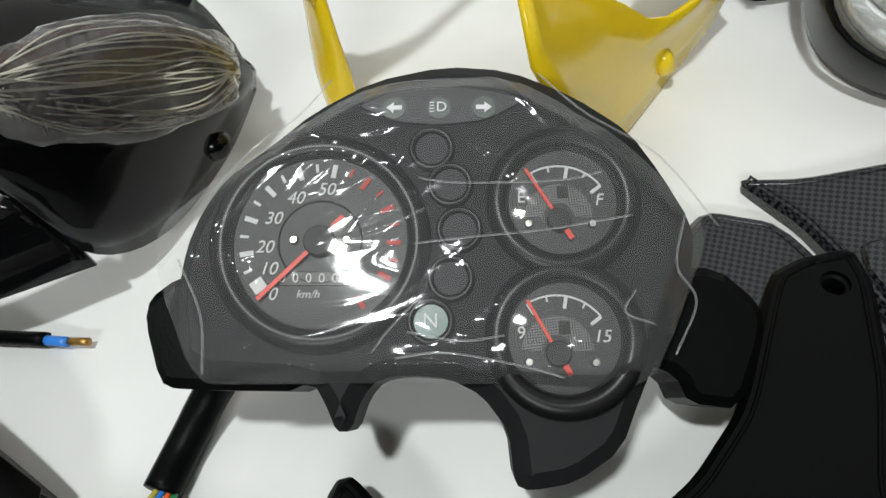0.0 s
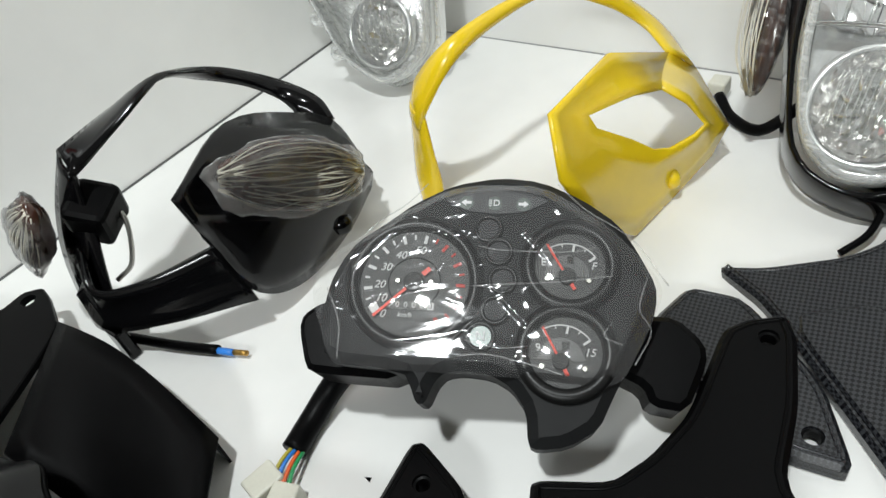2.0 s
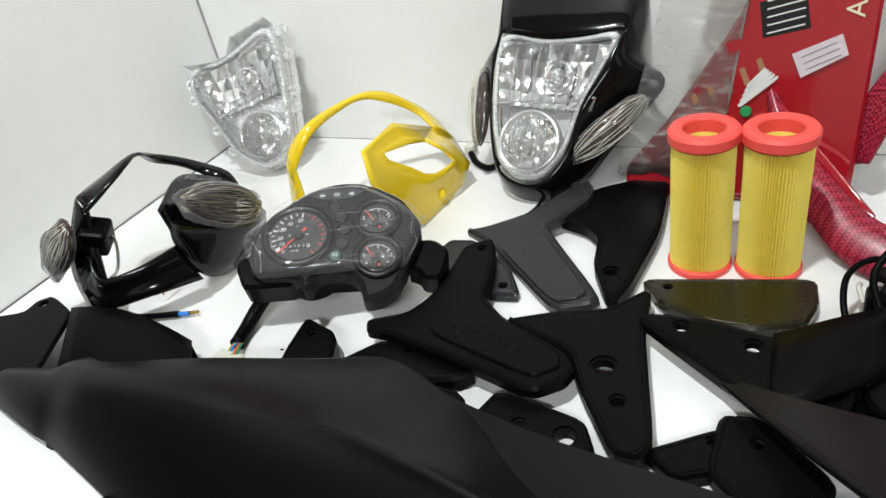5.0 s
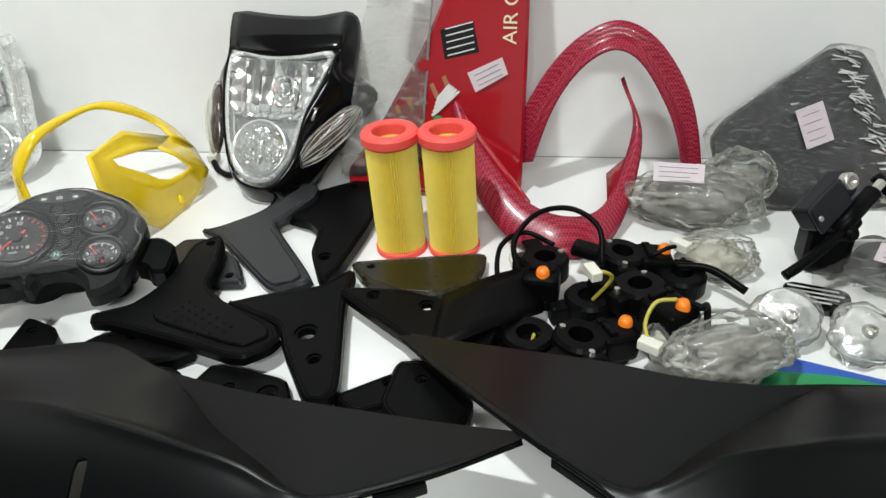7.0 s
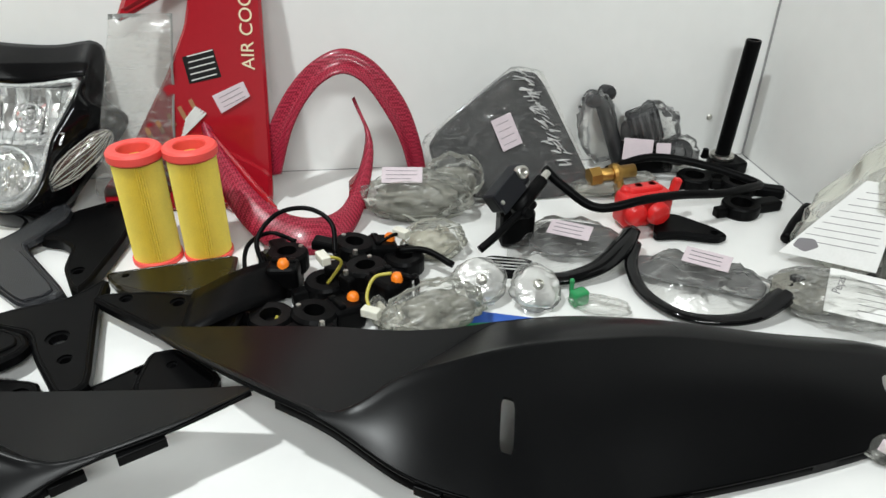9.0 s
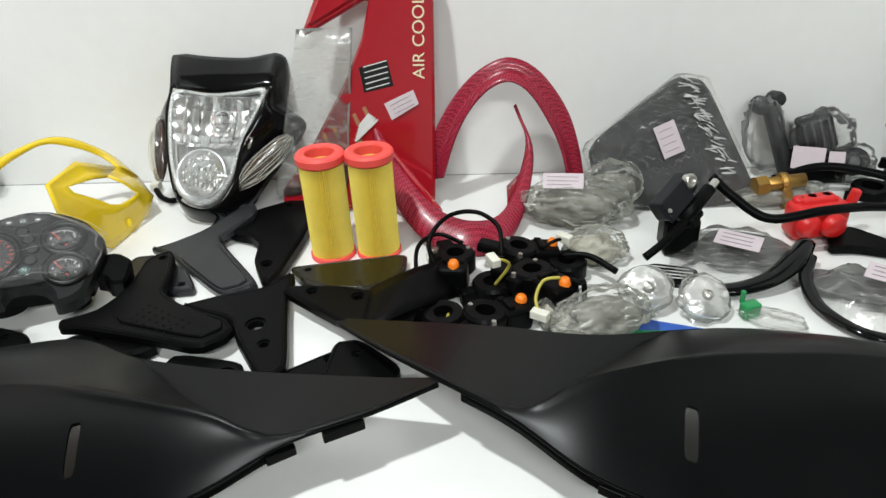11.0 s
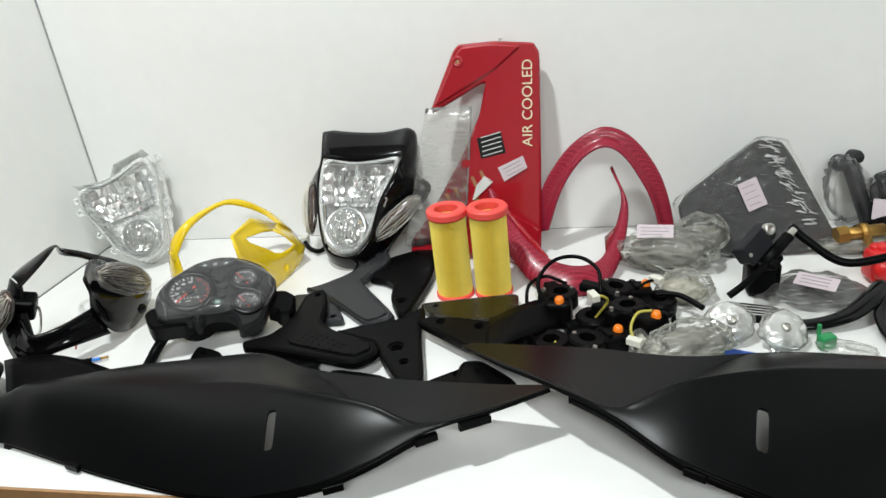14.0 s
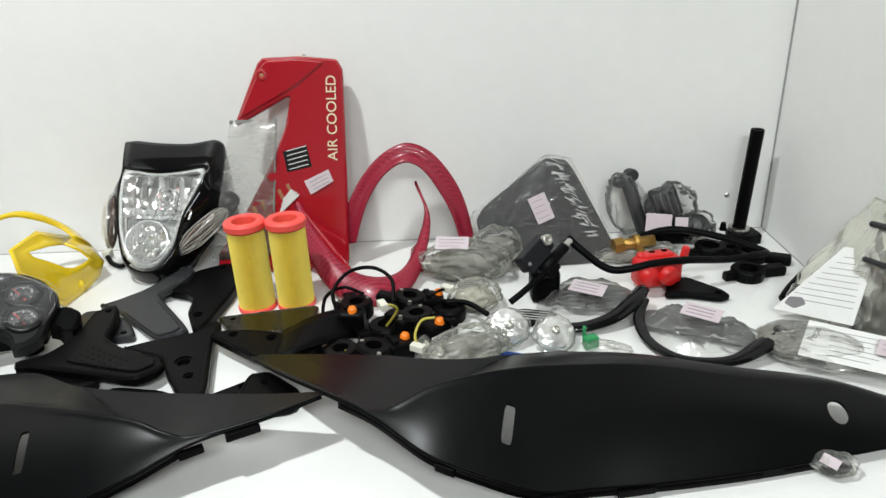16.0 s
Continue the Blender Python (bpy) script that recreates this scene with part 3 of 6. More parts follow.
bracket("black plastic heel guard near the air filters", [(0.690, -0.235), (0.700, -0.180), (0.718, -0.160), (0.780, -0.118), (0.806, -0.125), (0.814, -0.243), (0.802, -0.350), (0.793, -0.381), (0.779, -0.370), (0.755, -0.321), (0.748, -0.268), (0.728, -0.248)], 0.006, 0.022, [(0.777, -0.332, 0.009), (0.765, -0.150, 0.006)])
bracket("dark smoked plastic gusset in front of the air filters", [(0.808, -0.332), (0.880, -0.318), (0.974, -0.300), (0.976, -0.342), (0.966, -0.375), (0.920, -0.392), (0.880, -0.390), (0.834, -0.368)], 0.006, 0.017, [(0.838, -0.342, 0.005)], OLIVE)
bj = bracket("black plastic foot guard with a folded wing", [(0.820, -0.412), (0.834, -0.402), (0.891, -0.402), (0.944, -0.416), (0.990, -0.390), (1.005, -0.450), (0.992, -0.508), (0.970, -0.502), (0.916, -0.487), (0.855, -0.440)], 0.020, 0.032, [(0.862, -0.417, 0.008), (0.924, -0.430, 0.009)])
part("wing", local(bj, sheet([[Vector((0.940 + 0.105 * s, -0.414 + 0.062 * s * s - 0.095 * v * (1 - 0.35 * s), 0.032 + 0.018 * math.sin(math.pi * s * 0.9) - 0.022 * s * v)) for v in (0, 0.25, 0.5, 0.75, 1)] for s in [i / 10 for i in range(11)]], 0.003)), BLACK, bj, smooth=True)
bracket("black plastic bracket beside the switch housings", [(0.985, -0.480), (1.000, -0.428), (1.045, -0.420), (1.062, -0.470), (1.058, -0.500), (1.005, -0.505)], 0.003, 0.016, [(1.018, -0.452, 0.009)])
bracket("black plastic bracket under the crossed covers", [(0.900, -0.560), (0.905, -0.500), (0.935, -0.495), (0.990, -0.545), (0.985, -0.580), (0.930, -0.590)], 0.003, 0.016, [(0.935, -0.525, 0.006)])
tab = bracket("black plastic tab with one hole", [(0.479, -0.489), (0.485, -0.484), (0.521, -0.496), (0.534, -0.508), (0.545, -0.535), (0.530, -0.565), (0.492, -0.560), (0.485, -0.530)], 0.010, 0.030, [(0.501, -0.506, 0.0055)])

# left shell panel with an ear
sh = thing("battery_cover", "matt black plastic cover with a pierced ear", "cover", pose(0.24, -0.59, 0))
part("flat_face", local(sh, slab([(0.045, -0.598), (0.112, -0.568), (0.110, -0.545), (0.122, -0.533), (0.140, -0.537), (0.182, -0.552), (0.235, -0.650), (0.150, -0.665)], 0.034, 0.040, [(0.125, -0.548, 0.0065)], 0.001)), BLACK, sh)
part("curved_face", local(sh, sheet([[Vector((0.180 + 0.185 * s + 0.075 * v, -0.548 + 0.006 * math.sin(math.pi * s) - 0.085 * v, 0.040 + 0.012 * math.sin(math.pi * s) * (1 - v) - 0.030 * math.sin(math.pi * s) * v - 0.016 * s * s)) for v in [i / 6 for i in range(7)]] for s in [i / 12 for i in range(13)]], 0.003)), BLACK, sh, smooth=True)
part("rim", local(sh, tube([(0.045, -0.598, 0.018), (0.10, -0.62, 0.018), (0.15, -0.655, 0.018)], 0.018, 4, 10)), BLACK, sh, smooth=True)
part("skirt", local(sh, sheet([[Vector((0.185 + 0.180 * s, -0.549 + 0.006 * math.sin(math.pi * s), 0.040 + 0.012 * math.sin(math.pi * s) - 0.016 * s * s - (0.036 - 0.010 * s) * v)) for v in (0, 0.5, 1)] for s in [i / 10 for i in range(11)]], 0.002)), BLACK, sh)


# ---- instrument cluster ----
CL = pose(0.493, -0.412, 0.094, 25.6, 6.6, 27.3)
cl = thing("instrument_cluster", "black motorcycle instrument cluster in crumpled clear film", "instrument cluster", CL)


def mm(*pts):
    return [(x / 1000 - 0.004 * (abs(x) > 75), y / 1000) for x, y in pts]


DOME = mm((-92, -20), (-90, 0), (-85, 14), (-77, 27), (-63, 41), (-48, 54), (-25, 67), (3, 73), (28, 71), (53, 60), (74, 45), (89, 28), (99, 9), (99, -4), (94, -20), (86, -36), (78, -52),
          (66, -72), (50, -83), (34, -86), (29, -84), (27, -66), (18, -54), (6, -48), (-10, -47), (-20, -49), (-25, -55), (-29, -67), (-34, -67), (-38, -58), (-43, -50), (-86, -48))
housing = part("housing", slab(DOME, -0.030, -0.002, (), 0.006, 1, 0.2), PLATE, cl)
part("wing", slab(mm((-85, -8), (-98, -10), (-108, -18), (-109, -27), (-101, -50), (-94, -53), (-44, -53), (-44, -30)), -0.052, -0.016, (), 0.004, 1, 0.2), BLACK, cl)
part("wing", slab(mm((80, -40), (94, -46), (98, -56), (117, -58), (128, -30), (127, -19), (112, -5), (90, -5)), -0.052, -0.018, (), 0.004, 1, 0.2), BLACK, cl)
part("rear_case", slab(mm((-80, -20), (-70, 25), (-30, 52), (25, 55), (70, 30), (85, -10), (70, -40), (-10, -38), (-70, -38)), -0.070, -0.028, (), 0.006), BLACK, cl)
part("rear_can", lathe([(0, -0.098), (0.030, -0.098), (0.033, -0.095), (0.033, -0.060), (0, -0.060)], 32, pose(-0.040, 0.0, 0)), BLACK, cl)
part("rear_can", lathe([(0, -0.085), (0.017, -0.085), (0.019, -0.082), (0.019, -0.060), (0, -0.060)], 32, pose(0.047, -0.034, 0)), BLACK, cl)


def gauge(gx, gy, R, name):
    """Bezel ring, dial disc and flat glass of one gauge."""
    m = pose(gx, gy, 0)
    part("bezel", lathe([(R + 0.0085, -0.004), (R + 0.0085, 0.0010), (R + 0.005, 0.0032), (R + 0.001, 0.0025), (R, -0.004), (R, -0.008)], 56, m), BEZEL, cl, smooth=True)
    part("dial", lathe([(0, -0.0012), (R, -0.0012), (R, -0.006), (0, -0.006)], 56, m), DIAL, cl)
    part("gauge_glass", lathe([(0, 0.0040), (R * 0.6, 0.0036), (R + 0.001, 0.0022)], 48, m), GLASS, cl, smooth=True)
    return m


def mark(name, x0, y0, x1, y1, w, mat, z=-0.0010):
    d = Vector((x1 - x0, y1 - y0, 0))
    s = Vector((-d.y, d.x, 0)).normalized() * w / 2
    a, b = Vector((x0, y0, 0)), Vector((x1, y1, 0))
    return part(name, slab([(a + s)[:2], (a - s)[:2], (b - s)[:2], (b + s)[:2]], z, z + 0.0004, (), 0.0001, 0), mat, cl)


def pointer(hx, hy, tx, ty, tail, w, hub):
    d = (Vector((tx, ty, 0)) - Vector((hx, hy, 0)))
    mark("pointer", hx + d.x * 0.16, hy + d.y * 0.16, tx, ty, w, NEEDLE, 0.0006)
    u = d.normalized()
    mark("pointer_tail", hx - u.x * tail * 0.55, hy - u.y * tail * 0.55, hx - u.x * tail, hy - u.y * tail, w * 1.7, NEEDLE, 0.0006)
    part("pointer_hub", lathe([(0, 0.0022), (hub * 0.9, 0.0022), (hub, 0.0014), (hub, -0.001)], 28, pose(hx, hy, 0)), DIALGREY, cl)


def words(body, x, y, size, mat=None, italic=0.0, rz=0, z=-0.0008):
    return part("numeral", moved(lettering(body, size, italic), pose(x, y, z, 0, 0, rz)), mat or PRINT, cl)


SX, SY, SR = -0.0415, 0.0005, 0.032
gauge(SX, SY, SR, "speedometer")
for k in range(21):
    a = radians(217 - 13.6 * k)
    red = k > 10
    big = k % 2 == 0
    r0 = SR * (0.77 if big else 0.83)
    mark("scale_mark", SX + r0 * math.cos(a), SY + r0 * math.sin(a), SX + 0.93 * SR * math.cos(a), SY + 0.93 * SR * math.sin(a), (0.0019 if big else 0.0011) + (0.003 if k == 0 else 0), REDPRINT if red else PRINT)
for k, s in enumerate(("0", "10", "20", "30", "40", "50")):
    a, q = radians((230, 209, 186, 154, 121, 86)[k]), SR * (0.80, 0.66, 0.64, 0.62, 0.60, 0.62)[k]
    words(s, SX + q * math.cos(a), SY + q * math.sin(a), 0.0066, italic=0.25)
words("km/h", SX - 0.0035, SY - 0.0195, 0.0042, italic=0.25)
part("odometer", slab(mm((-57, -15.8), (-28, -15.8), (-28, -10.6), (-57, -10.6)), -0.0012, -0.0008, (), 0.0002, 0), BEZEL, cl)
for k in range(6):
    if k == 5:
        part("odometer_drum", slab(mm((-32, -15.4), (-28.4, -15.4), (-28.4, -11), (-32, -11)), -0.0008, -0.0005, (), 0.0001, 0), PRINT, cl)
    words("0", -0.0545 + 0.0048 * k, -0.0132, 0.0048, BEZEL if k == 5 else PRINT, z=-0.0004 if k == 5 else -0.0006)
part("inner_ring", lathe([(0.0150, -0.0010), (0.0154, -0.0006), (0.0158, -0.0010)], 48, pose(SX, SY, 0)), DIALGREY, cl)
for dx in (-0.0095, 0.0100):
    part("screw", lathe([(0, 0.0006), (0.0012, 0.0006), (0.0018, -0.0010)], 14, pose(SX + dx, SY + 0.0005, 0)), STEEL, cl)
pointer(SX, SY, -0.0630, -0.0210, 0.0125, 0.0017, 0.0058)

for gx, gy, hx, hy, tx, ty, lo, hi in ((0.047, 0.0155, 0.0455, 0.0085, 0.0335, 0.0275, "E", "F"), (0.0465, -0.0340, 0.0440, -0.0395, 0.0335, -0.0210, "9", "15")):
    gauge(gx, gy, 0.0195, "gauge")
    part("lower_shade", slab([(hx + 0.0125 * math.cos(math.pi * i / 16), hy + 0.001 + 0.0125 * math.sin(math.pi * i / 16)) for i in range(17)] + [(hx + 0.0055 * math.cos(math.pi * i / 8), hy + 0.001 + 0.0055 * math.sin(math.pi * i / 8)) for i in range(8, -1, -1)], -0.0012, -0.0008, (), 0.0001, 0), MESHGREY, cl)
    for i in range(12):
        a0, a1 = radians(122 - 7 * i), radians(115 - 7 * i)
        mark("scale_arc", hx + 0.0195 * math.cos(a0), hy + 0.001 + 0.0195 * math.sin(a0), hx + 0.0195 * math.cos(a1), hy + 0.001 + 0.0195 * math.sin(a1), 0.0007, PRINT)
    for i in range(5):
        a = radians(122 - 21 * i)
        r1 = 0.0150 if i % 2 == 0 else 0.0175
        mark("scale_mark", hx + r1 * math.cos(a), hy + 0.001 + r1 * math.sin(a), hx + 0.0195 * math.cos(a), hy + 0.001 + 0.0195 * math.sin(a), 0.0013 if i % 2 == 0 else 0.0007, PRINT)
    words(lo, gx - 0.0150, gy + 0.0015, 0.0062)
    words(hi, gx + 0.0130, gy + 0.0005, 0.0062, italic=0.2)
    for dx in (-0.0125, 0.0105):
        part("screw", lathe([(0, 0.0004), (0.0012, 0.0004), (0.0017, -0.0010)], 14, pose(gx + dx, gy - 0.0085, 0)), STEEL, cl)
    mark("pictogram", gx - 0.002, gy + 0.0035, gx + 0.002, gy + 0.0035, 0.0045, BEZEL, -0.0006)
    pointer(hx, hy, tx, ty, 0.0085, 0.0012, 0.0045)

for lx, ly in ((-1, 36), (6, 22), (9.5, 5), (6.5, -13), (-0.5, -28.5)):
    lm = pose(lx / 1000, ly / 1000, 0)
    part("lamp_ring", lathe([(0.0085, -0.002), (0.0085, 0.0002), (0.0078, 0.0010), (0.0062, 0.0002), (0.0060, -0.002)], 32, lm), BEZEL, cl, smooth=True)
    part("lamp_lens", lathe([(0, -0.0008), (0.0061, -0.0008)], 28, lm), GREENLAMP if ly < -20 else DIALGREY, cl)
words("N", -0.0005, -0.0285, 0.0075, z=-0.0004)
part("tell_tale_strip", slab(mm((-30, 53.5), (-18, 59), (2, 61.5), (20, 60), (35, 56), (20, 47.5), (2, 45.5), (-15, 47)), -0.0020, -0.0010, (), 0.0004, 2), DIAL, cl)
for lx, icon in ((-15.5, "<"), (1.5, "D"), (18.5, ">")):
    part("tell_tale", lathe([(0, -0.0006), (0.0044, -0.0006), (0.0044, -0.001)], 24, pose(lx / 1000, 0.0525, 0)), MINT, cl)
    if icon == "D":
        part("pictogram", moved(lettering("D", 0.0056), pose(0.0025, 0.0525, -0.0003)), PRINT, cl)
        for i in range(4):
            mark("pictogram", -0.0020, 0.0508 + 0.0012 * i, -0.0002, 0.0508 + 0.0012 * i, 0.0005, PRINT, -0.0004)
    else:
        s = 1 if icon == ">" else -1
        part("pictogram", slab([((lx + s * a) / 1000, (52.5 + b) / 1000) for a, b in ((-3, 0.9), (0.2, 0.9), (0.2, 2.2), (3, 0), (0.2, -2.2), (0.2, -0.9), (-3, -0.9))], -0.0005, -0.0002, (), 0.0001, 0), PRINT, cl)

# clear film stretched over the face, with folds that fan from the edges
FOUT = [Vector((x, y, 0)) for x, y in mm((-100, 6), (-80, 24), (-60, 40), (-26, 63), (29, 67), (70, 40), (104, 7), (92, -24), (79, -52), (30, -50), (-15, -50), (-64, -51), (-80, -51), (-97, -14))]
ring = chaikin(FOUT, 4, 0.18)


def crinkle(q):
    """Narrow raised folds in three directions over a gently wavy film."""
    h = 0.0
    for ang, sx, sy, seed, high in ((0.15, 9, 46, 3.1, 0.0010), (-0.55, 12, 60, 8.4, 0.0009), (0.95, 14, 64, 5.2, 0.0009), (0.3, 30, 110, 1.7, 0.0005)):
        u, v = q.x * math.cos(ang) + q.y * math.sin(ang), -q.x * math.sin(ang) + q.y * math.cos(ang)
        n = abs(noise.noise(Vector((u * sx, v * sy, seed))))
        gate = max(0.0, noise.noise(Vector((q.x * 22, q.y * 22, seed + 11))) + 0.12)
        h += high * max(0.0, 1 - n * 7) * min(1.0, gate * 3)
    return h


bm = bmesh.new()
layers = []
for i in range(70):
    s = 1 - i / 70
    line = []
    for p in ring:
        q = Vector((p.x * s, p.y * s, 0))
        q.z = 0.0060 + crinkle(q) * (0.35 + 0.65 * s) + 0.0007 * noise.noise(Vector((q.x * 16, q.y * 16, 7.7))) * s - 0.008 * max(0, s - 0.88) / 0.12
        line.append(bm.verts.new(q))
    layers.append(line)
for a, b in zip(layers, layers[1:]):
    for k in range(len(ring)):
        bm.faces.new((a[k], a[(k + 1) % len(ring)], b[(k + 1) % len(ring)], b[k]))
bm.faces.new(layers[-1])
part("clear_film", bm, FACEFILM, cl, "crumpled clear protective film", smooth=True)
for k, pts in enumerate((((-5, 22), (10, 20), (45, 21), (60, 24)), ((-6, -2), (12, 0), (40, 3), (70, 8)), ((-12, -42), (5, -40), (30, -44), (45, -48)), ((-8, -33), (10, -36), (25, -34)), ((38, 62), (55, 46), (80, 30), (99, 4)), ((88, 8), (84, -10), (90, -22), (82, -40)), ((70, -18), (66, -26), (76, -30)), ((-82, 14), (-66, 33), (-50, 46), (-38, 60)), ((-5, -22), (-14, -32), (-20, -40)), ((-90, -8), (-80, -28), (-78, -48)))):
    part("film_fold", tube([(x / 1000, y / 1000, 0.0076 + 0.0006 * (i % 2)) for i, (x, y) in enumerate(pts)], 0.00035, 6, 5), FACEFILM, cl, smooth=True)

hn = thing("wiring_harness", "black sleeved wiring harness with a white plug", "wiring harness", pose(0.41, -0.50, 0))
part("sleeve", local(hn, tube([(0.425, -0.448, 0.050), (0.402, -0.474, 0.022), (0.399, -0.500, 0.010), (0.404, -0.524, 0.009)], 0.0085, 8, 10)), BLACK, hn, smooth=True)
for k, mcol in enumerate((WIREYEL, WIREBLU, WIRERED, WIREGRN)):
    part("wire", local(hn, tube([(0.402 + 0.003 * k, -0.522, 0.010), (0.404 + 0.004 * k, -0.534, 0.012 + 0.001 * (k % 2)), (0.407 + 0.005 * k, -0.548, 0.010)], 0.0014, 5, 6)), mcol, hn, smooth=True)
for k, (px0, py0, rz) in enumerate(((0.404, -0.550, -10), (0.424, -0.553, 20))):
    part("plug", local(hn, moved(box(-0.009, -0.011, 0, 0.009, 0.011, 0.014, 0.0015), pose(px0, py0, 0.001, 0, 0, rz))), IVORY, hn)

# ---- yellow fairing ----
yf = thing("headlight_fairing", "glossy yellow plastic headlight fairing with a window opening", "fairing", pose(0.44, -0.19, 0))
yo = [(0.478, -0.122, 0.085), (0.481, -0.228, 0.141), (0.479, -0.304, 0.139), (0.494, -0.322, 0.105), (0.500, -0.298, 0.048), (0.508, -0.250, 0.002), (0.517, -0.185, 0.002), (0.528, -0.152, 0.015), (0.535, -0.137, 0.038), (0.486, -0.080, 0.048)]
yi = [(0.506, -0.200, 0.104), (0.500, -0.228, 0.113), (0.487, -0.272, 0.120), (0.491, -0.270, 0.110), (0.503, -0.243, 0.086), (0.512, -0.224, 0.066), (0.518, -0.208, 0.057), (0.527, -0.187, 0.057), (0.530, -0.172, 0.060), (0.519, -0.182, 0.083)]
part("side_panel", local(yf, band(yo + yo[:1], yi + yi[:1], 0.003, 1, -0.003, 5)), YELLOW, yf, smooth=True)
part("strap", local(yf, band([(0.486, -0.080, 0.048), (0.450, -0.078, 0.088), (0.420, -0.115, 0.132), (0.395, -0.144, 0.148), (0.375, -0.190, 0.150), (0.360, -0.245, 0.146), (0.335, -0.265, 0.120), (0.315, -0.260, 0.090)],
                             [(0.478, -0.122, 0.086), (0.446, -0.104, 0.098), (0.416, -0.132, 0.126), (0.394, -0.158, 0.141), (0.378, -0.198, 0.140), (0.368, -0.252, 0.132), (0.350, -0.278, 0.100), (0.338, -0.282, 0.080)], 0.003, 6, 0.003)), YELLOW, yf, smooth=True)
part("side_panel", local(yf, band([(0.318, -0.258, 0.095), (0.305, -0.255, 0.060), (0.315, -0.275, 0.025), (0.325, -0.285, 0.000)], [(0.345, -0.280, 0.095), (0.350, -0.285, 0.060), (0.352, -0.285, 0.030), (0.352, -0.288, 0.000)], 0.003, 6, 0.006)), YELLOW, yf, smooth=True)
part("boss", local(yf, lathe([(0, 0.007), (0.003, 0.007), (0.0050, 0.004), (0.0065, -0.002)], 20, pose(0.513, -0.196, 0.020, 75, 0, 55) @ Matrix.Diagonal((1.1, 1.6, 1.0, 1)))), YELLOW, yf, smooth=True)

# ---- black fairing with wrapped indicators ----
bf = thing("headlight_fairing", "glossy black headlight fairing with film-wrapped indicators", "fairing", pose(0.25, -0.40, 0))
edge_a = spline([(0.304, -0.472, 0.144), (0.258, -0.392, 0.140), (0.232, -0.318, 0.096), (0.226, -0.276, 0.060), (0.270, -0.290, 0.034)], 5)
edge_b = spline([(0.303, -0.468, 0.120), (0.296, -0.440, 0.112), (0.302, -0.385, 0.078), (0.298, -0.330, 0.046), (0.276, -0.292, 0.028)], 5)
edge_c = spline([(0.283, -0.452, 0.080), (0.300, -0.448, 0.036), (0.300, -0.410, 0.012), (0.284, -0.345, 0.004), (0.275, -0.297, 0.016)], 5)
rowsB = [[a.lerp(b, v) for v in (0, 0.25, 0.5, 0.75)] + [b.lerp(c, v) for v in (0, 0.25, 0.5, 0.75, 1)] for a, b, c in zip(edge_a, edge_b, edge_c)]
part("side_panel", local(bf, sheet(rowsB, 0.003)), GLOSS, bf, smooth=True)
part("strap", local(bf, band([(0.227, -0.272, 0.062), (0.210, -0.268, 0.079), (0.180, -0.275, 0.094), (0.165, -0.300, 0.116), (0.158, -0.330, 0.136), (0.194, -0.390, 0.168), (0.162, -0.430, 0.152), (0.184, -0.478, 0.157)],
                             [(0.203, -0.290, 0.060), (0.195, -0.290, 0.075), (0.180, -0.292, 0.087), (0.166, -0.310, 0.107), (0.155, -0.340, 0.128), (0.206, -0.397, 0.169), (0.211, -0.440, 0.162), (0.198, -0.487, 0.139)], 0.003, 6, 0.003)), GLOSS, bf, smooth=True)
part("left_panel", local(bf, band([(0.176, -0.477, 0.152), (0.166, -0.500, 0.110), (0.158, -0.515, 0.066), (0.178, -0.530, 0.022)], [(0.200, -0.484, 0.140), (0.202, -0.494, 0.100), (0.210, -0.508, 0.070), (0.226, -0.527, 0.030)], 0.003, 6, 0.004)), GLOSS, bf, smooth=True)
part("indicator_stem", local(bf, moved(box(-0.016, -0.018, -0.018, 0.016, 0.018, 0.018, 0.005), pose(0.190, -0.482, 0.104, 15, 20, 30))), BLACK, bf)
part("chin", local(bf, band([(0.200, -0.508, 0.094), (0.222, -0.522, 0.074), (0.252, -0.498, 0.074), (0.283, -0.454, 0.082)], [(0.180, -0.524, 0.050), (0.214, -0.528, 0.032), (0.264, -0.500, 0.036), (0.303, -0.452, 0.032)], 0.004, 8, 0.006)), GLOSS, bf, smooth=True)
part("boss", local(bf, lathe([(0, 0.010), (0.006, 0.010), (0.009, 0.004), (0.010, 0)], 20, pose(0.293, -0.352, 0.022, 65, 0, 60))), GLOSS, bf, smooth=True)
part("foot", local(bf, box(0.205, -0.532, 0, 0.222, -0.522, 0.03, 0.002)), GLOSS, bf)
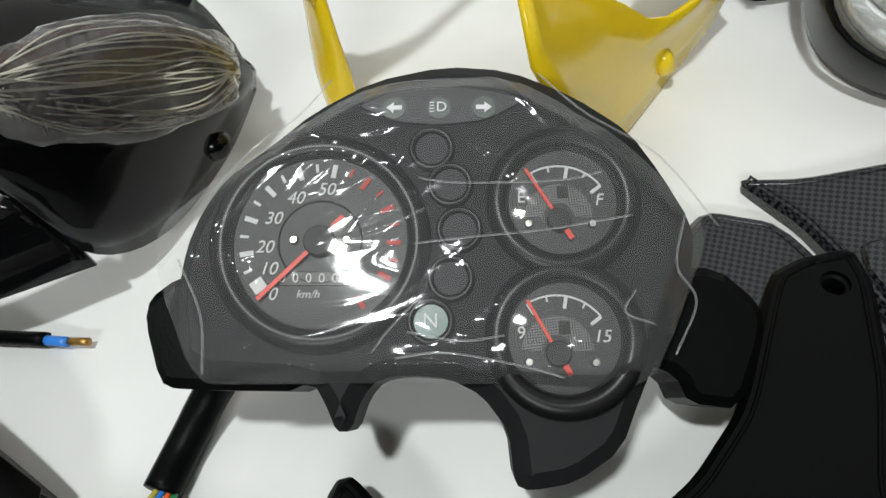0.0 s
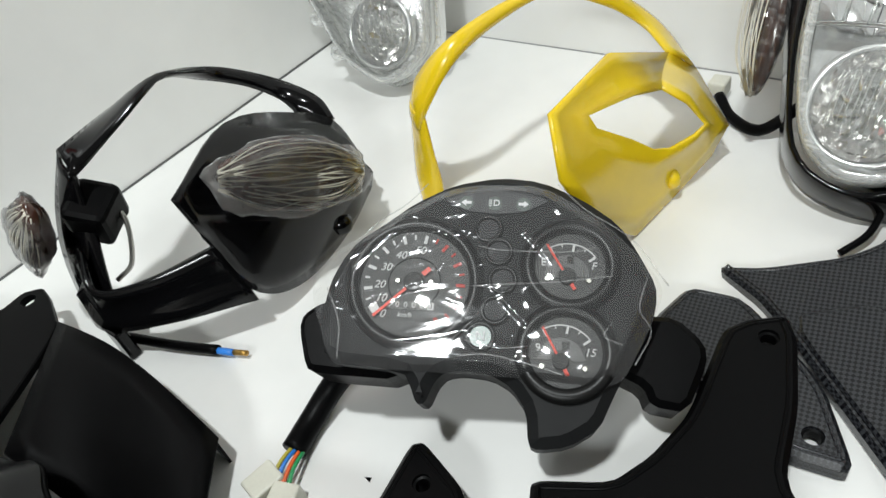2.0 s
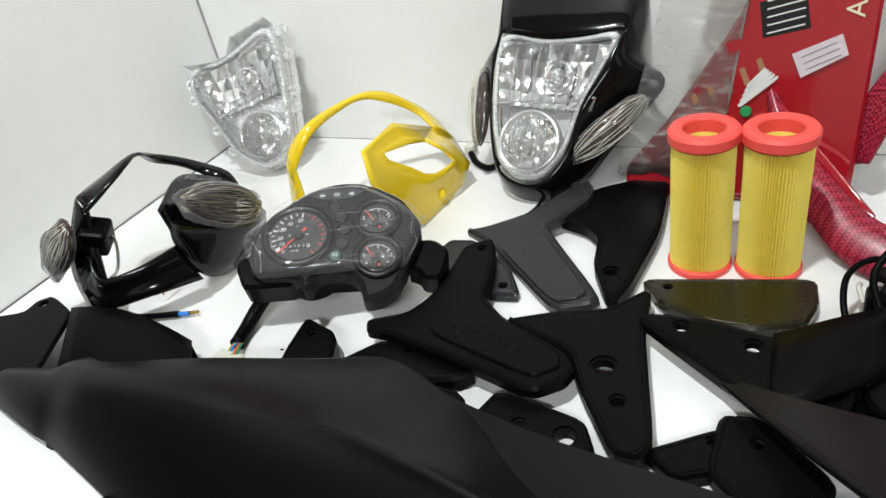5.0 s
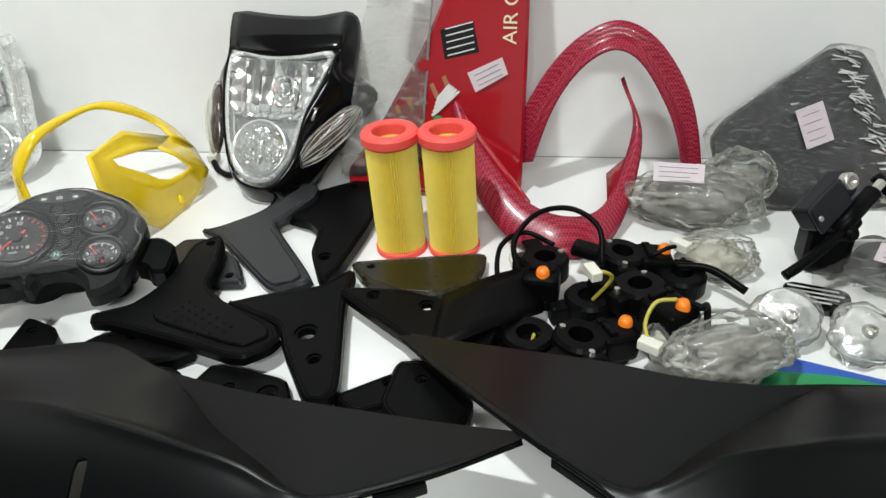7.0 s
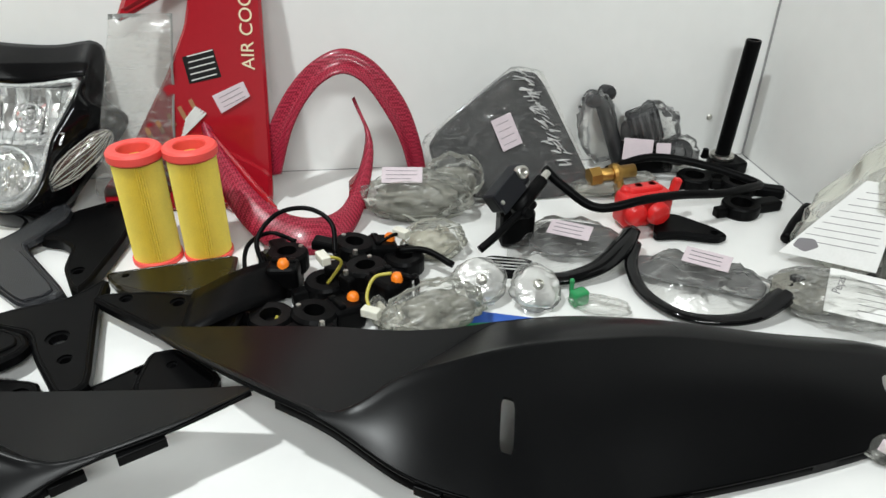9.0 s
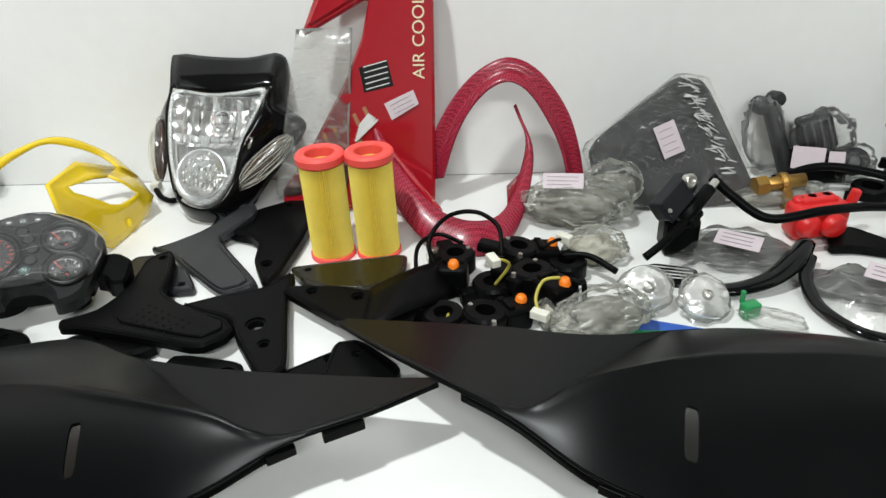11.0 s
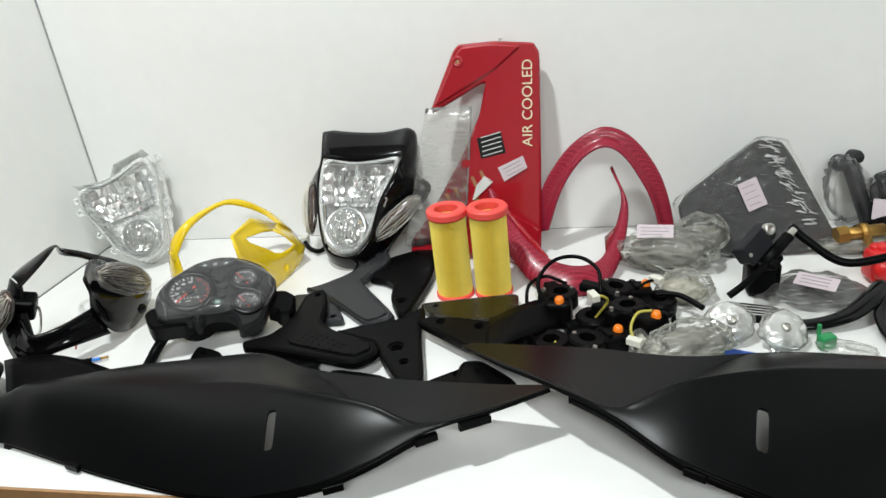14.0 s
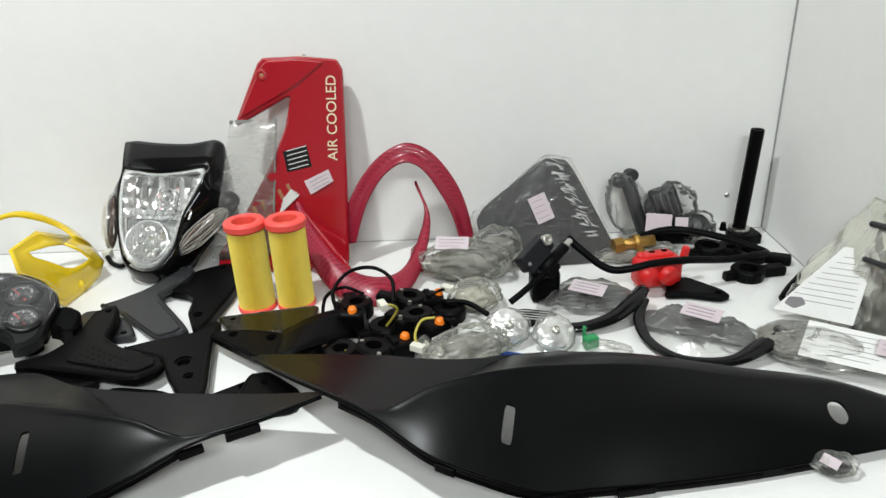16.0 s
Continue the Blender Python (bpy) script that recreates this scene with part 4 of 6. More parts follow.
for nm, m, sc in (("indicator", frame_from(0.293, -0.382, 0.096, (0.0, 0.84, -0.545), (-0.2, 0.45, 0.85)), (0.068, 0.027, 0.012)), ("indicator", frame_from(0.176, -0.512, 0.106, (0.72, 0.02, 0.69), (-0.6, 0.3, 0.7)), (0.052, 0.022, 0.012))):
    lens = part(nm, local(bf, moved(crumpled(*sc, 4, 0.05, 1.0, 3), m)), SMOKE, bf, "smoked lens in stringy clear film", smooth=True)
    part("film_wrap", local(bf, moved(crumpled(sc[0] * 1.06, sc[1] * 1.10, sc[2] * 1.2, 9, 0.22, 4.5, 4), m)), FILMFINE, lens, smooth=True)
    for k in range(22):
        v = -0.95 + 1.9 * k / 21
        w = math.sqrt(max(0, 1 - v * v))
        pts = [(sc[0] * u * 1.04, sc[1] * (v * math.sqrt(max(0.02, 1 - u * u)) + 0.34 * noise.noise(Vector((u * 2.3, k * 1.7, 0)))), sc[2] * (1.0 + 1.15 * w * math.sqrt(max(0, 1 - u * u)))) for u in (-0.98, -0.5, 0, 0.5, 0.98)]
        part("film_strand", local(bf, tube(pts, 0.00055, 5, 4, m)), STRAND, lens, smooth=True)
part("cable", local(bf, tube([(0.205, -0.522, 0.010), (0.250, -0.506, 0.007), (0.285, -0.492, 0.006)], 0.004, 6, 8)), BLACK, bf, smooth=True)
part("terminal", local(bf, tube([(0.284, -0.493, 0.006), (0.298, -0.488, 0.006)], 0.0028, 3, 8)), WIREBLU, bf, "blue crimp sleeve", smooth=True)
part("terminal", local(bf, tube([(0.297, -0.488, 0.006), (0.309, -0.483, 0.006)], 0.0022, 3, 8)), BRASS, bf, "brass bullet terminal", smooth=True)
part("wire", local(bf, tube([(0.252, -0.455, 0.060), (0.244, -0.462, 0.030), (0.240, -0.470, 0.012)], 0.0014, 5, 6)), WIRERED, bf, smooth=True)
part("wire", local(bf, tube([(0.170, -0.480, 0.100), (0.200, -0.470, 0.096), (0.202, -0.484, 0.060), (0.196, -0.500, 0.050)], 0.002, 6, 6)), STEEL, bf, smooth=True)


# ---- lamps ----
def pillows(w, h, nx, ny, depth, swell, seed, taper=0.0):
    """A mirror bowl of small swelling facets, each with edges of its own."""
    rnd = random.Random(seed)
    bm = bmesh.new()
    for i in range(nx):
        for j in range(ny):
            tilt, lift = rnd.uniform(-0.002, 0.002), rnd.uniform(-0.0012, 0.0012)
            grid = []
            for a in range(5):
                line = []
                for b in range(5):
                    u, v = 2 * (i + a / 4) / nx - 1, 2 * (j + b / 4) / ny - 1
                    z = -depth * (1 - u * u) * (1 - 0.7 * v * v) + swell * math.sin(math.pi * a / 4) * math.sin(math.pi * b / 4) + tilt * (a / 2 - 1) + lift
                    line.append(bm.verts.new((0.5 * w * u * (1 + taper * v), 0.5 * h * v, z)))
                grid.append(line)
            for a in range(4):
                for b in range(4):
                    bm.faces.new((grid[a][b], grid[a + 1][b], grid[a + 1][b + 1], grid[a][b + 1]))
    return bm


def dome(outline, z0, rise, rings=7):
    """A thin bulging lens over an outline."""
    bm = bmesh.new()
    c = sum((Vector((p[0], p[1], 0)) for p in outline), Vector()) / len(outline)
    loops = []
    for i in range(rings):
        q = 1 - i / rings
        loops.append([bm.verts.new((c.x + (p[0] - c.x) * q, c.y + (p[1] - c.y) * q, z0 + rise * (1 - q ** 2.6))) for p in outline])
    n = len(outline)
    for a, b in zip(loops, loops[1:]):
        for k in range(n):
            bm.faces.new((a[k], a[(k + 1) % n], b[(k + 1) % n], b[k]))
    bm.faces.new(loops[-1])
    return bm


def lamp_unit(th, m, outline, upper, low, r):
    """Clear lens over a faceted upper mirror (x, y, width, height) and a round lower one at low with radius r. Local x across, y up, z out."""
    out = [p[:2] for p in chaikin([Vector((x, y, 0)) for x, y in outline], 2, 0.2)]
    part("lamp_body", moved(slab(out, -0.046, -0.024, (), 0.003, 0), m), SILVER, th, "silvered lamp body")
    ux, uy, uw, uh = upper
    part("reflector", moved(pillows(uw, uh, 7, 4, 0.014, 0.0018, 3, 0.10), m @ pose(ux, uy, -0.004)), CHROME, th, "faceted mirror reflector", smooth=True)
    part("reflector_rim", moved(tube([(-0.50 * uw, -0.5 * uh, -0.002), (-0.2 * uw, -0.44 * uh, 0.0), (0.1 * uw, -0.42 * uh, 0.0), (0.46 * uw, -0.30 * uh, -0.002)], 0.0022, 6, 6), m @ pose(ux, uy, 0)), CHROME, th, smooth=True)
    part("bulb_shield", moved(lathe([(0, 0.012), (0.005, 0.0115), (0.008, 0.008), (0.009, 0.0), (0.013, -0.002), (0.013, -0.010)], 20), m @ pose(ux + 0.06 * uw, uy + 0.02 * uh, -0.010)), CHROME, th, smooth=True)
    part("bulb_ring", moved(lathe([(0.017, -0.006), (0.019, -0.003), (0.021, -0.006)], 28), m @ pose(ux + 0.06 * uw, uy + 0.02 * uh, -0.004)), CHROME, th, smooth=True)
    for k in range(7):
        part("lens_flute", moved(tube([(0, -0.46 * uh, 0.004), (0, 0, 0.009), (0, 0.42 * uh, 0.004)], 0.0011, 3, 5), m @ pose(ux + uw * (-0.33 + 0.11 * k), uy, 0)), CLEAR, th, smooth=True)
    lm = m @ pose(low[0], low[1], 0)
    bm = bmesh.new()
    rings = []
    for q, z in ((1.0, 0.004), (0.86, -0.004), (0.68, -0.012), (0.46, -0.018), (0.24, -0.021)):
        rings.append([bm.verts.new((q * r * math.cos(2 * math.pi * (i + 0.5 * (len(rings) % 2)) / 20), q * r * math.sin(2 * math.pi * (i + 0.5 * (len(rings) % 2)) / 20), z + 0.0012 * (i % 2))) for i in range(20)])
    for a, b in zip(rings, rings[1:]):
        for i in range(20):
            bm.faces.new((a[i], a[(i + 1) % 20], b[(i + 1) % 20], b[i]))
    bm.faces.new(rings[-1])
    part("round_reflector", moved(bm, lm), CHROME, th, "round mirror reflector")
    part("reflector_ring", moved(lathe([(r * 1.0, 0.003), (r * 1.05, 0.007), (r * 1.14, 0.005), (r * 1.18, -0.004)], 40), lm), SILVER, th, smooth=True)
    part("bulb", moved(lathe([(0, 0.004), (0.004, 0.003), (0.006, -0.002), (0.006, -0.02)], 18), lm), CHROME, th, smooth=True)
    part("round_lens", moved(lathe([(0, 0.013), (r * 0.4, 0.012), (r * 0.75, 0.009), (r * 0.98, 0.005)], 32), lm), LENS, th, smooth=True)
    for k in range(7):
        x = r * (-0.60 + 0.20 * k)
        q = math.sqrt(max(0, 1 - (x / r) ** 2)) * r * 0.62
        part("lens_flute", moved(tube([(x, -q, 0.010), (x, 0, 0.014), (x, q, 0.010)], 0.0020, 4, 6), lm), CLEAR, th, smooth=True)
    c = sum((Vector((*p, 0)) for p in out), Vector()) / len(out)
    ring = [Vector((*p, 0)) for p in out] + [Vector((*out[0], 0))]
    part("lens_rim", moved(sheet([[p + Vector((0, 0, -0.020)), p + Vector((0, 0, 0.002)), p.lerp(c, 0.03) + Vector((0, 0, 0.006)), p.lerp(c, 0.09) + Vector((0, 0, 0.005))] for p in ring], 0.001), m), RIMCLEAR, th, "thick clear lens rim", smooth=True)
    part("outer_lens", moved(dome([p.lerp(c, 0.05)[:2] for p in ring[:-1]], 0.006, 0.011), m), LENS, th, "clear domed lens", smooth=True)


hm = frame_from(0.6475, -0.119, 0.1135, (0.153, -0.006, -0.008), (0.02, 0.626, 0.78))
hd = thing("headlight", "motorcycle headlight with black mask and wrapped indicators", "headlight", pose(0.655, -0.10, 0))
inv = hd.matrix_basis.inverted() @ hm
LAMP = [(-0.078, 0.098), (-0.017, 0.090), (0.035, 0.095), (0.084, 0.106), (0.068, 0.062), (0.046, 0.005), (0.036, -0.058), (0.012, -0.094), (-0.020, -0.099), (-0.050, -0.080), (-0.070, -0.025), (-0.081, 0.060)]
lamp_unit(hd, inv, LAMP, (-0.004, 0.045, 0.142, 0.088), (-0.014, -0.046), 0.037)
MASK_IN = [(-78, 97, 2), (-17, 89, 5), (35, 94, 5), (80, 105, 2), (83, 102, 2), (76, 84, 2), (68, 62, 2), (58, 38, 2), (45, 4, 2), (36, -58, 0), (12, -96, 0), (-20, -101, 0), (-51, -82, 0), (-71, -26, 0), (-80, 30, 0), (-82, 64, 0), (-81, 84, 0), (-79, 95, 1)]
MASK_OUT = [(-96, 168, -24), (-26, 157, -12), (38, 157, -12), (90, 171, -24), (100, 140, -34), (102, 86, -40), (134, 60, -48), (120, 28, -56), (82, -32, -56), (54, -84, -46), (22, -114, -30), (-28, -114, -30), (-62, -88, -40), (-86, -22, -48), (-104, 34, -52), (-119, 62, -50), (-100, 94, -42), (-98, 130, -34)]
ring_in = spline([(x / 1000, y / 1000, z / 1000) for x, y, z in MASK_IN + MASK_IN[:1]], 4)
ring_out = spline([(x / 1000, y / 1000, z / 1000) for x, y, z in MASK_OUT + MASK_OUT[:1]], 4)
rows = []
for p, q in zip(ring_in, ring_out):
    rows.append([p.lerp(q, v) + Vector((0, 0, 0.0045 * math.sin(math.pi * v ** 0.8))) for v in (0, 0.12, 0.3, 0.5, 0.7, 0.88, 1)])
part("mask", moved(sheet([r[::-1] for r in rows], 0.003), inv), GLOSS, hd, "glossy black mask", smooth=True)
part("mask_recess", moved(slab([(-0.012, 0.108), (0.030, 0.108), (0.022, 0.124), (0.014, 0.130), (0.004, 0.130), (-0.004, 0.122)], 0.004, 0.0065, (), 0.001), inv @ pose(0, 0, 0.002, -8)), BLACK, hd)
for sgn in (-1, 1):
    im = inv @ (pose(0.076, -0.014, -0.026, 0, 30, -42) if sgn > 0 else pose(-0.098, 0.004, -0.040, 0, -50, 8))
    half = 0.062 if sgn > 0 else 0.056
    ind = part("indicator", moved(crumpled(0.017, half * 0.92, 0.010, 5, 0.05, 1.0, 3), im), SMOKE, hd, "smoked indicator in clear film", smooth=True)
    part("film_wrap", moved(crumpled(0.020, half, 0.013, 11, 0.25, 4.5, 4), im), FILM, ind)
    for k in range(10):
        v = -0.95 + 1.9 * k / 9
        pts = [(0.019 * (v * math.sqrt(max(0.03, 1 - u * u)) + 0.34 * noise.noise(Vector((u * 2.3, k * 1.3, sgn)))), half * u, 0.012 + 0.013 * math.sqrt(max(0, 1 - u * u))) for u in (-0.98, -0.5, 0, 0.5, 0.98)]
        part("film_strand", moved(tube(pts, 0.0005, 5, 4), im), STRAND, ind, smooth=True)
part("rear_shell", moved(slab([(-0.062, 0.120), (0.075, 0.120), (0.078, 0.0), (0.050, -0.080), (0.020, -0.100), (-0.020, -0.095), (-0.045, -0.070), (-0.062, 0.0)], -0.078, -0.046, (), 0.01), inv), BLACK, hd)
for k in range(4):
    part("cable", local(hd, tube([(0.655 + 0.012 * k, -0.17, 0.020), (0.652 + 0.014 * k, -0.195, 0.012), (0.640 + 0.012 * k, -0.215 - 0.004 * k, 0.006)], 0.0025, 5, 6)), BLACK, hd, smooth=True)
part("cable", local(hd, tube([(0.575, -0.080, 0.030), (0.548, -0.095, 0.008), (0.518, -0.080, 0.006), (0.500, -0.060, 0.012)], 0.005, 6, 8)), BLACK, hd, smooth=True)
part("plug", local(hd, box(0.488, -0.058, 0.006, 0.504, -0.040, 0.022, 0.002)), IVORY, hd)

cm = frame_from(0.146, -0.110, 0.118, (0.125, 0.045, 0.035), (-0.045, 0.085, 0.18))
cd = thing("headlight_lens_unit", "clear bare motorcycle headlight lens unit with mounting tabs", "headlight", pose(0.14, -0.10, 0))
inv = cd.matrix_basis.inverted() @ cm
BARE = [(-0.50, 0.40), (-0.08, 0.36), (0.43, 0.48), (0.45, 0.18), (0.33, -0.19), (0.28, -0.40), (0.10, -0.50), (-0.08, -0.52), (-0.31, -0.33), (-0.40, -0.07), (-0.53, 0.19)]
lamp_unit(cd, inv, [(0.178 * x, 0.215 * y) for x, y in BARE], (-0.006, 0.034, 0.126, 0.078), (0.001, -0.058), 0.034)
for x, y in ((-0.092, 0.066), (-0.096, 0.040), (-0.074, -0.020), (-0.060, -0.062), (0.086, 0.085), (0.084, 0.045), (0.072, -0.010), (0.064, -0.036)):
    tab = part("mounting_tab", moved(slab([(-0.012, -0.008), (0.011, -0.008), (0.015, 0.0), (0.011, 0.008), (-0.012, 0.008)], -0.005, 0.003, [(0.006, 0, 0.0032)], 0.0012), inv @ pose(x, y, -0.008, 0, 0, 0 if x > 0 else 180)), RIMCLEAR, cd)
part("rear_lens_edge", moved(slab([(0.178 * 1.05 * x, 0.215 * 1.04 * y) for x, y in BARE], -0.026, -0.018, (), 0.004), inv), RIMCLEAR, cd)
part("lens_cap", moved(sheet([[Vector((-0.090 + 0.165 * u, 0.088 + 0.014 * u - 0.022 * math.sin(math.pi * u) * (u < 0.6) + 0.006 * v, -0.020 + 0.030 * v)) for v in (0, 0.5, 1)] for u in [i / 10 for i in range(11)]], 0.002), inv), RIMCLEAR, cd)


# ---- red side panel leaning on the back wall ----
def lean(x, z, out=0.0):
    """A point of the leaning panel's front plane, by its x and height."""
    return Vector((x, -0.14 + 0.25 * z - out, z))


rp = thing("tank_side_panel", "glossy red side panel in torn film, leaning on the wall", "side panel", pose(0.90, -0.12, 0))
LM = rp.matrix_basis.inverted() @ Matrix(((1, 0, 0, 0), (0, 0.2425, -0.9701, -0.14), (0, 0.9701, 0.2425, 0), (0, 0, 0, 1)))
k = 1.0308
RED_OUT = [(0.862, 0.391 * k), (0.935, 0.392 * k), (1.004, 0.384 * k), (1.014, 0.366 * k), (1.010, 0.180 * k), (1.004, 0.006), (0.965, 0.004), (0.880, 0.004), (0.752, 0.004), (0.752, 0.040), (0.800, 0.100), (0.866, 0.206), (0.900, 0.275), (0.915, 0.335), (0.803, 0.278)]
part("panel", moved(slab(RED_OUT, -0.012, 0.0, (), 0.004, 2, 0.08), LM), RED, rp, smooth=False)
part("upper_crease", moved(slab([(0.868, 0.398), (0.930, 0.400), (0.985, 0.392), (0.930, 0.350), (0.812, 0.290)], -0.001, 0.004, (), 0.004, 2, 0.1), LM), RED, rp)
part("lower_swage", moved(slab([(0.900, 0.120), (1.003, 0.060), (1.003, 0.010), (0.840, 0.010)], -0.001, 0.004, (), 0.004, 2, 0.1), LM), RED, rp)
part("lettering", moved(lettering("AIR COOLED", 0.0265), LM @ pose(0.990, 0.290, 0.0015, 0, 0, 88)), CREAM, rp, "cream printed lettering")
for j in range(5):
    part("bronze_bar", moved(slab([(-0.004, -0.010), (0.003, -0.010), (0.005, 0.010), (-0.001, 0.010)], 0, 0.0006, (), 0.0002, 0), LM @ pose(0.832 + 0.017 * j, 0.122 + 0.010 * j, 0.0010, 0, 0, 30)), BRONZE, rp, "dull bronze printed bar")
st = part("sticker", moved(slab([(0.893, 0.232), (0.938, 0.243), (0.946, 0.203), (0.899, 0.194)], 0.0, 0.0012, (), 0.0003, 0), LM), BEZEL, rp, "black and silver sticker")
for j in range(5):
    part("sticker_bar", moved(box(-0.019, -0.0008, 0, 0.019, 0.0008, 0.0005), LM @ pose(0.919 + 0.0006 * j, 0.237 - 0.0085 * j, 0.0013, 0, 0, 13)), SILVERINK, st)
tg = part("price_label", moved(slab([(0.930, 0.176), (0.977, 0.196), (0.985, 0.174), (0.941, 0.150)], 0.003, 0.0042, (), 0.0003, 0), LM), LABEL, rp, "white paper label with unreadable print")
for j in range(3):
    part("label_bar", moved(box(-0.018, -0.0005, 0, 0.018, 0.0005, 0.0004), LM @ pose(0.956 + 0.003 * j, 0.180 - 0.0065 * j, 0.0043, 0, 0, 25)), INK, tg)
for j in range(5):
    part("wing_emblem", moved(slab([(0, -0.002), (0.05 - 0.006 * j, -0.001), (0.052 - 0.006 * j, 0.003), (0, 0.003)], 0, 0.002, (), 0.0006, 1), LM @ pose(0.880 + 0.002 * j, 0.118 + 0.0055 * j, 0.002, 0, 0, 40 + 2 * j)), SILVERINK, rp)
part("emblem_badge", moved(lathe([(0, 0.004), (0.005, 0.004), (0.007, 0.001)], 16), LM @ pose(0.888, 0.112, 0.001)), GREENPLASTIC, rp)
fr = []
for i in range(15):
    fr.append([])
    for j in range(11):
        u, v = i / 14, j / 10
        x = 0.800 + 0.060 * u * (1 - 0.2 * v) - 0.06 * (1 - v) * (1 - u) + 0.04 * u * v
        z = 0.03 + 0.255 * v
        fr[-1].append(lean(x, z, 0.004 + 0.010 * noise.noise(Vector((x * 25, z * 25, 2)))))
part("torn_film", local(rp, sheet(fr, 0.0004)), WRAPTHIN, rp, "torn clear film hanging free", smooth=True)
part("boss_hole", moved(lathe([(0.004, -0.0005), (0.004, 0.0012), (0.007, 0.0022), (0.011, 0.0008), (0.012, -0.001)], 24), LM @ pose(0.866, 0.372, 0.004)), RED, rp, smooth=True)
part("boss_screw", moved(lathe([(0, 0.001), (0.004, 0.0008), (0.0045, -0.002)], 16), LM @ pose(0.866, 0.372, 0.004)), BRONZE, rp)
part("bolt", moved(lathe([(0, 0.006), (0.003, 0.006), (0.004, 0)], 12), LM @ pose(0.945, 0.402, -0.006, -90, 0, 0)), STEEL, rp)

# ---- red carbon-look cowl ----
rc = thing("front_cowl", "red carbon-look plastic cowl with an upright arch", "fairing", pose(1.09, -0.15, 0))
part("arch", local(rc, band([(0.983, -0.112, 0.040), (1.002, -0.100, 0.110), (1.036, -0.090, 0.171), (1.078, -0.080, 0.213), (1.126, -0.075, 0.231), (1.173, -0.080, 0.210), (1.215, -0.090, 0.155), (1.237, -0.100, 0.096), (1.250, -0.112, 0.026)],
                            [(1.020, -0.125, 0.052), (1.041, -0.120, 0.116), (1.064, -0.112, 0.158), (1.094, -0.105, 0.189), (1.126, -0.102, 0.200), (1.157, -0.105, 0.182), (1.189, -0.112, 0.133), (1.208, -0.118, 0.089), (1.221, -0.125, 0.035)], 0.004, 8, 0.010)), REDCARBON, rc, smooth=True)
part("lower_lip", local(rc, band([(0.905, -0.100, 0.135), (0.925, -0.155, 0.085), (0.958, -0.222, 0.042), (1.005, -0.268, 0.010), (1.062, -0.290, 0.003), (1.112, -0.272, 0.006), (1.146, -0.205, 0.030), (1.164, -0.120, 0.092), (1.139, -0.070, 0.150)],
                                 [(0.914, -0.096, 0.138), (0.944, -0.140, 0.100), (0.982, -0.196, 0.070), (1.022, -0.230, 0.046), (1.066, -0.246, 0.038), (1.106, -0.230, 0.038), (1.130, -0.175, 0.050), (1.152, -0.105, 0.100), (1.137, -0.064, 0.151)], 0.004, 8, 0.004)), REDCARBON, rc, smooth=True)
part("side_wing", local(rc, sheet([[Vector((0.912 + 0.11 * s, -0.100 - 0.125 * s - 0.012 * v, (0.130 - 0.085 * s) * (1 - v) + 0.002)) for v in (0, 0.33, 0.66, 1)] for s in [i / 8 for i in range(9)]], 0.003)), RED, rc, smooth=True)
part("inner_flange", local(rc, sheet([[Vector((1.122 + 0.030 * v, -0.100 - 0.07 * s, 0.010 + 0.045 * (1 - s) * (0.3 + 0.7 * v))) for v in (0, 0.5, 1)] for s in [i / 5 for i in range(6)]], 0.003)), RED, rc, smooth=True)


# ---- handlebar switch housings ----
def switch_housing(ring, button, label, lever=1):
    """A bar clamp at ring with a switch box that reaches to the push button."""
    r0, b0 = Vector(ring), Vector(button)
    d = b0 - r0
    flat = Vector((d.x, d.y, 0))
    rz = math.degrees(math.atan2(flat.x, -flat.y))
    tilt = math.degrees(math.atan2(-d.z, flat.length)) * 0.5
    ln = d.length
    th = thing("switch_housing", label, "switch housing", pose(*ring, tilt, 0, rz), "handlebar switch housings")
    part("clamp_ring", lathe([(0.0125, -0.014), (0.024, -0.014), (0.027, -0.010), (0.027, 0.010), (0.024, 0.014), (0.0125, 0.014), (0.0125, -0.014)], 28), BLACK, th)
    part("switch_body", box(-0.020, -ln - 0.010, -0.018, 0.020, -0.018, 0.015, 0.007, 3), BLACK, th, smooth=False)
    part("clamp_ear", box(-0.036, -0.012, -0.012, -0.018, 0.012, 0.010, 0.004), BLACK, th)
    part("lever_stub", moved(box(-0.012, 0.018, -0.007, 0.012, 0.056, 0.007, 0.004), pose(0, 0, 0, 0, 0, 25 * lever)), BLACK, th)
    part("button", lathe([(0, 0.0235), (0.005, 0.023), (0.0072, 0.019), (0.0075, 0.012)], 18, pose(0.002, -ln, 0)), ORANGE, th, "orange push button", smooth=True)
    part("rocker", box(-0.014, -0.034, 0.013, 0.006, -0.025, 0.020, 0.002), BLACK, th)
    part("rocker", box(0.008, -0.034, 0.013, 0.016, -0.024, 0.018, 0.002), BLACK, th)
    for x in (-0.027, 0.016):
        part("screw", lathe([(0, 0.0155), (0.003, 0.0155), (0.004, 0.010)], 12, pose(x, 0.012 if x > 0 else 0.004, 0)), STEEL, th)
    part("foot", box(-0.018, -ln, -ring[2] / max(0.5, math.cos(radians(tilt))), 0.018, 0.004, -0.012, 0.003), BLACK, th)
    return th


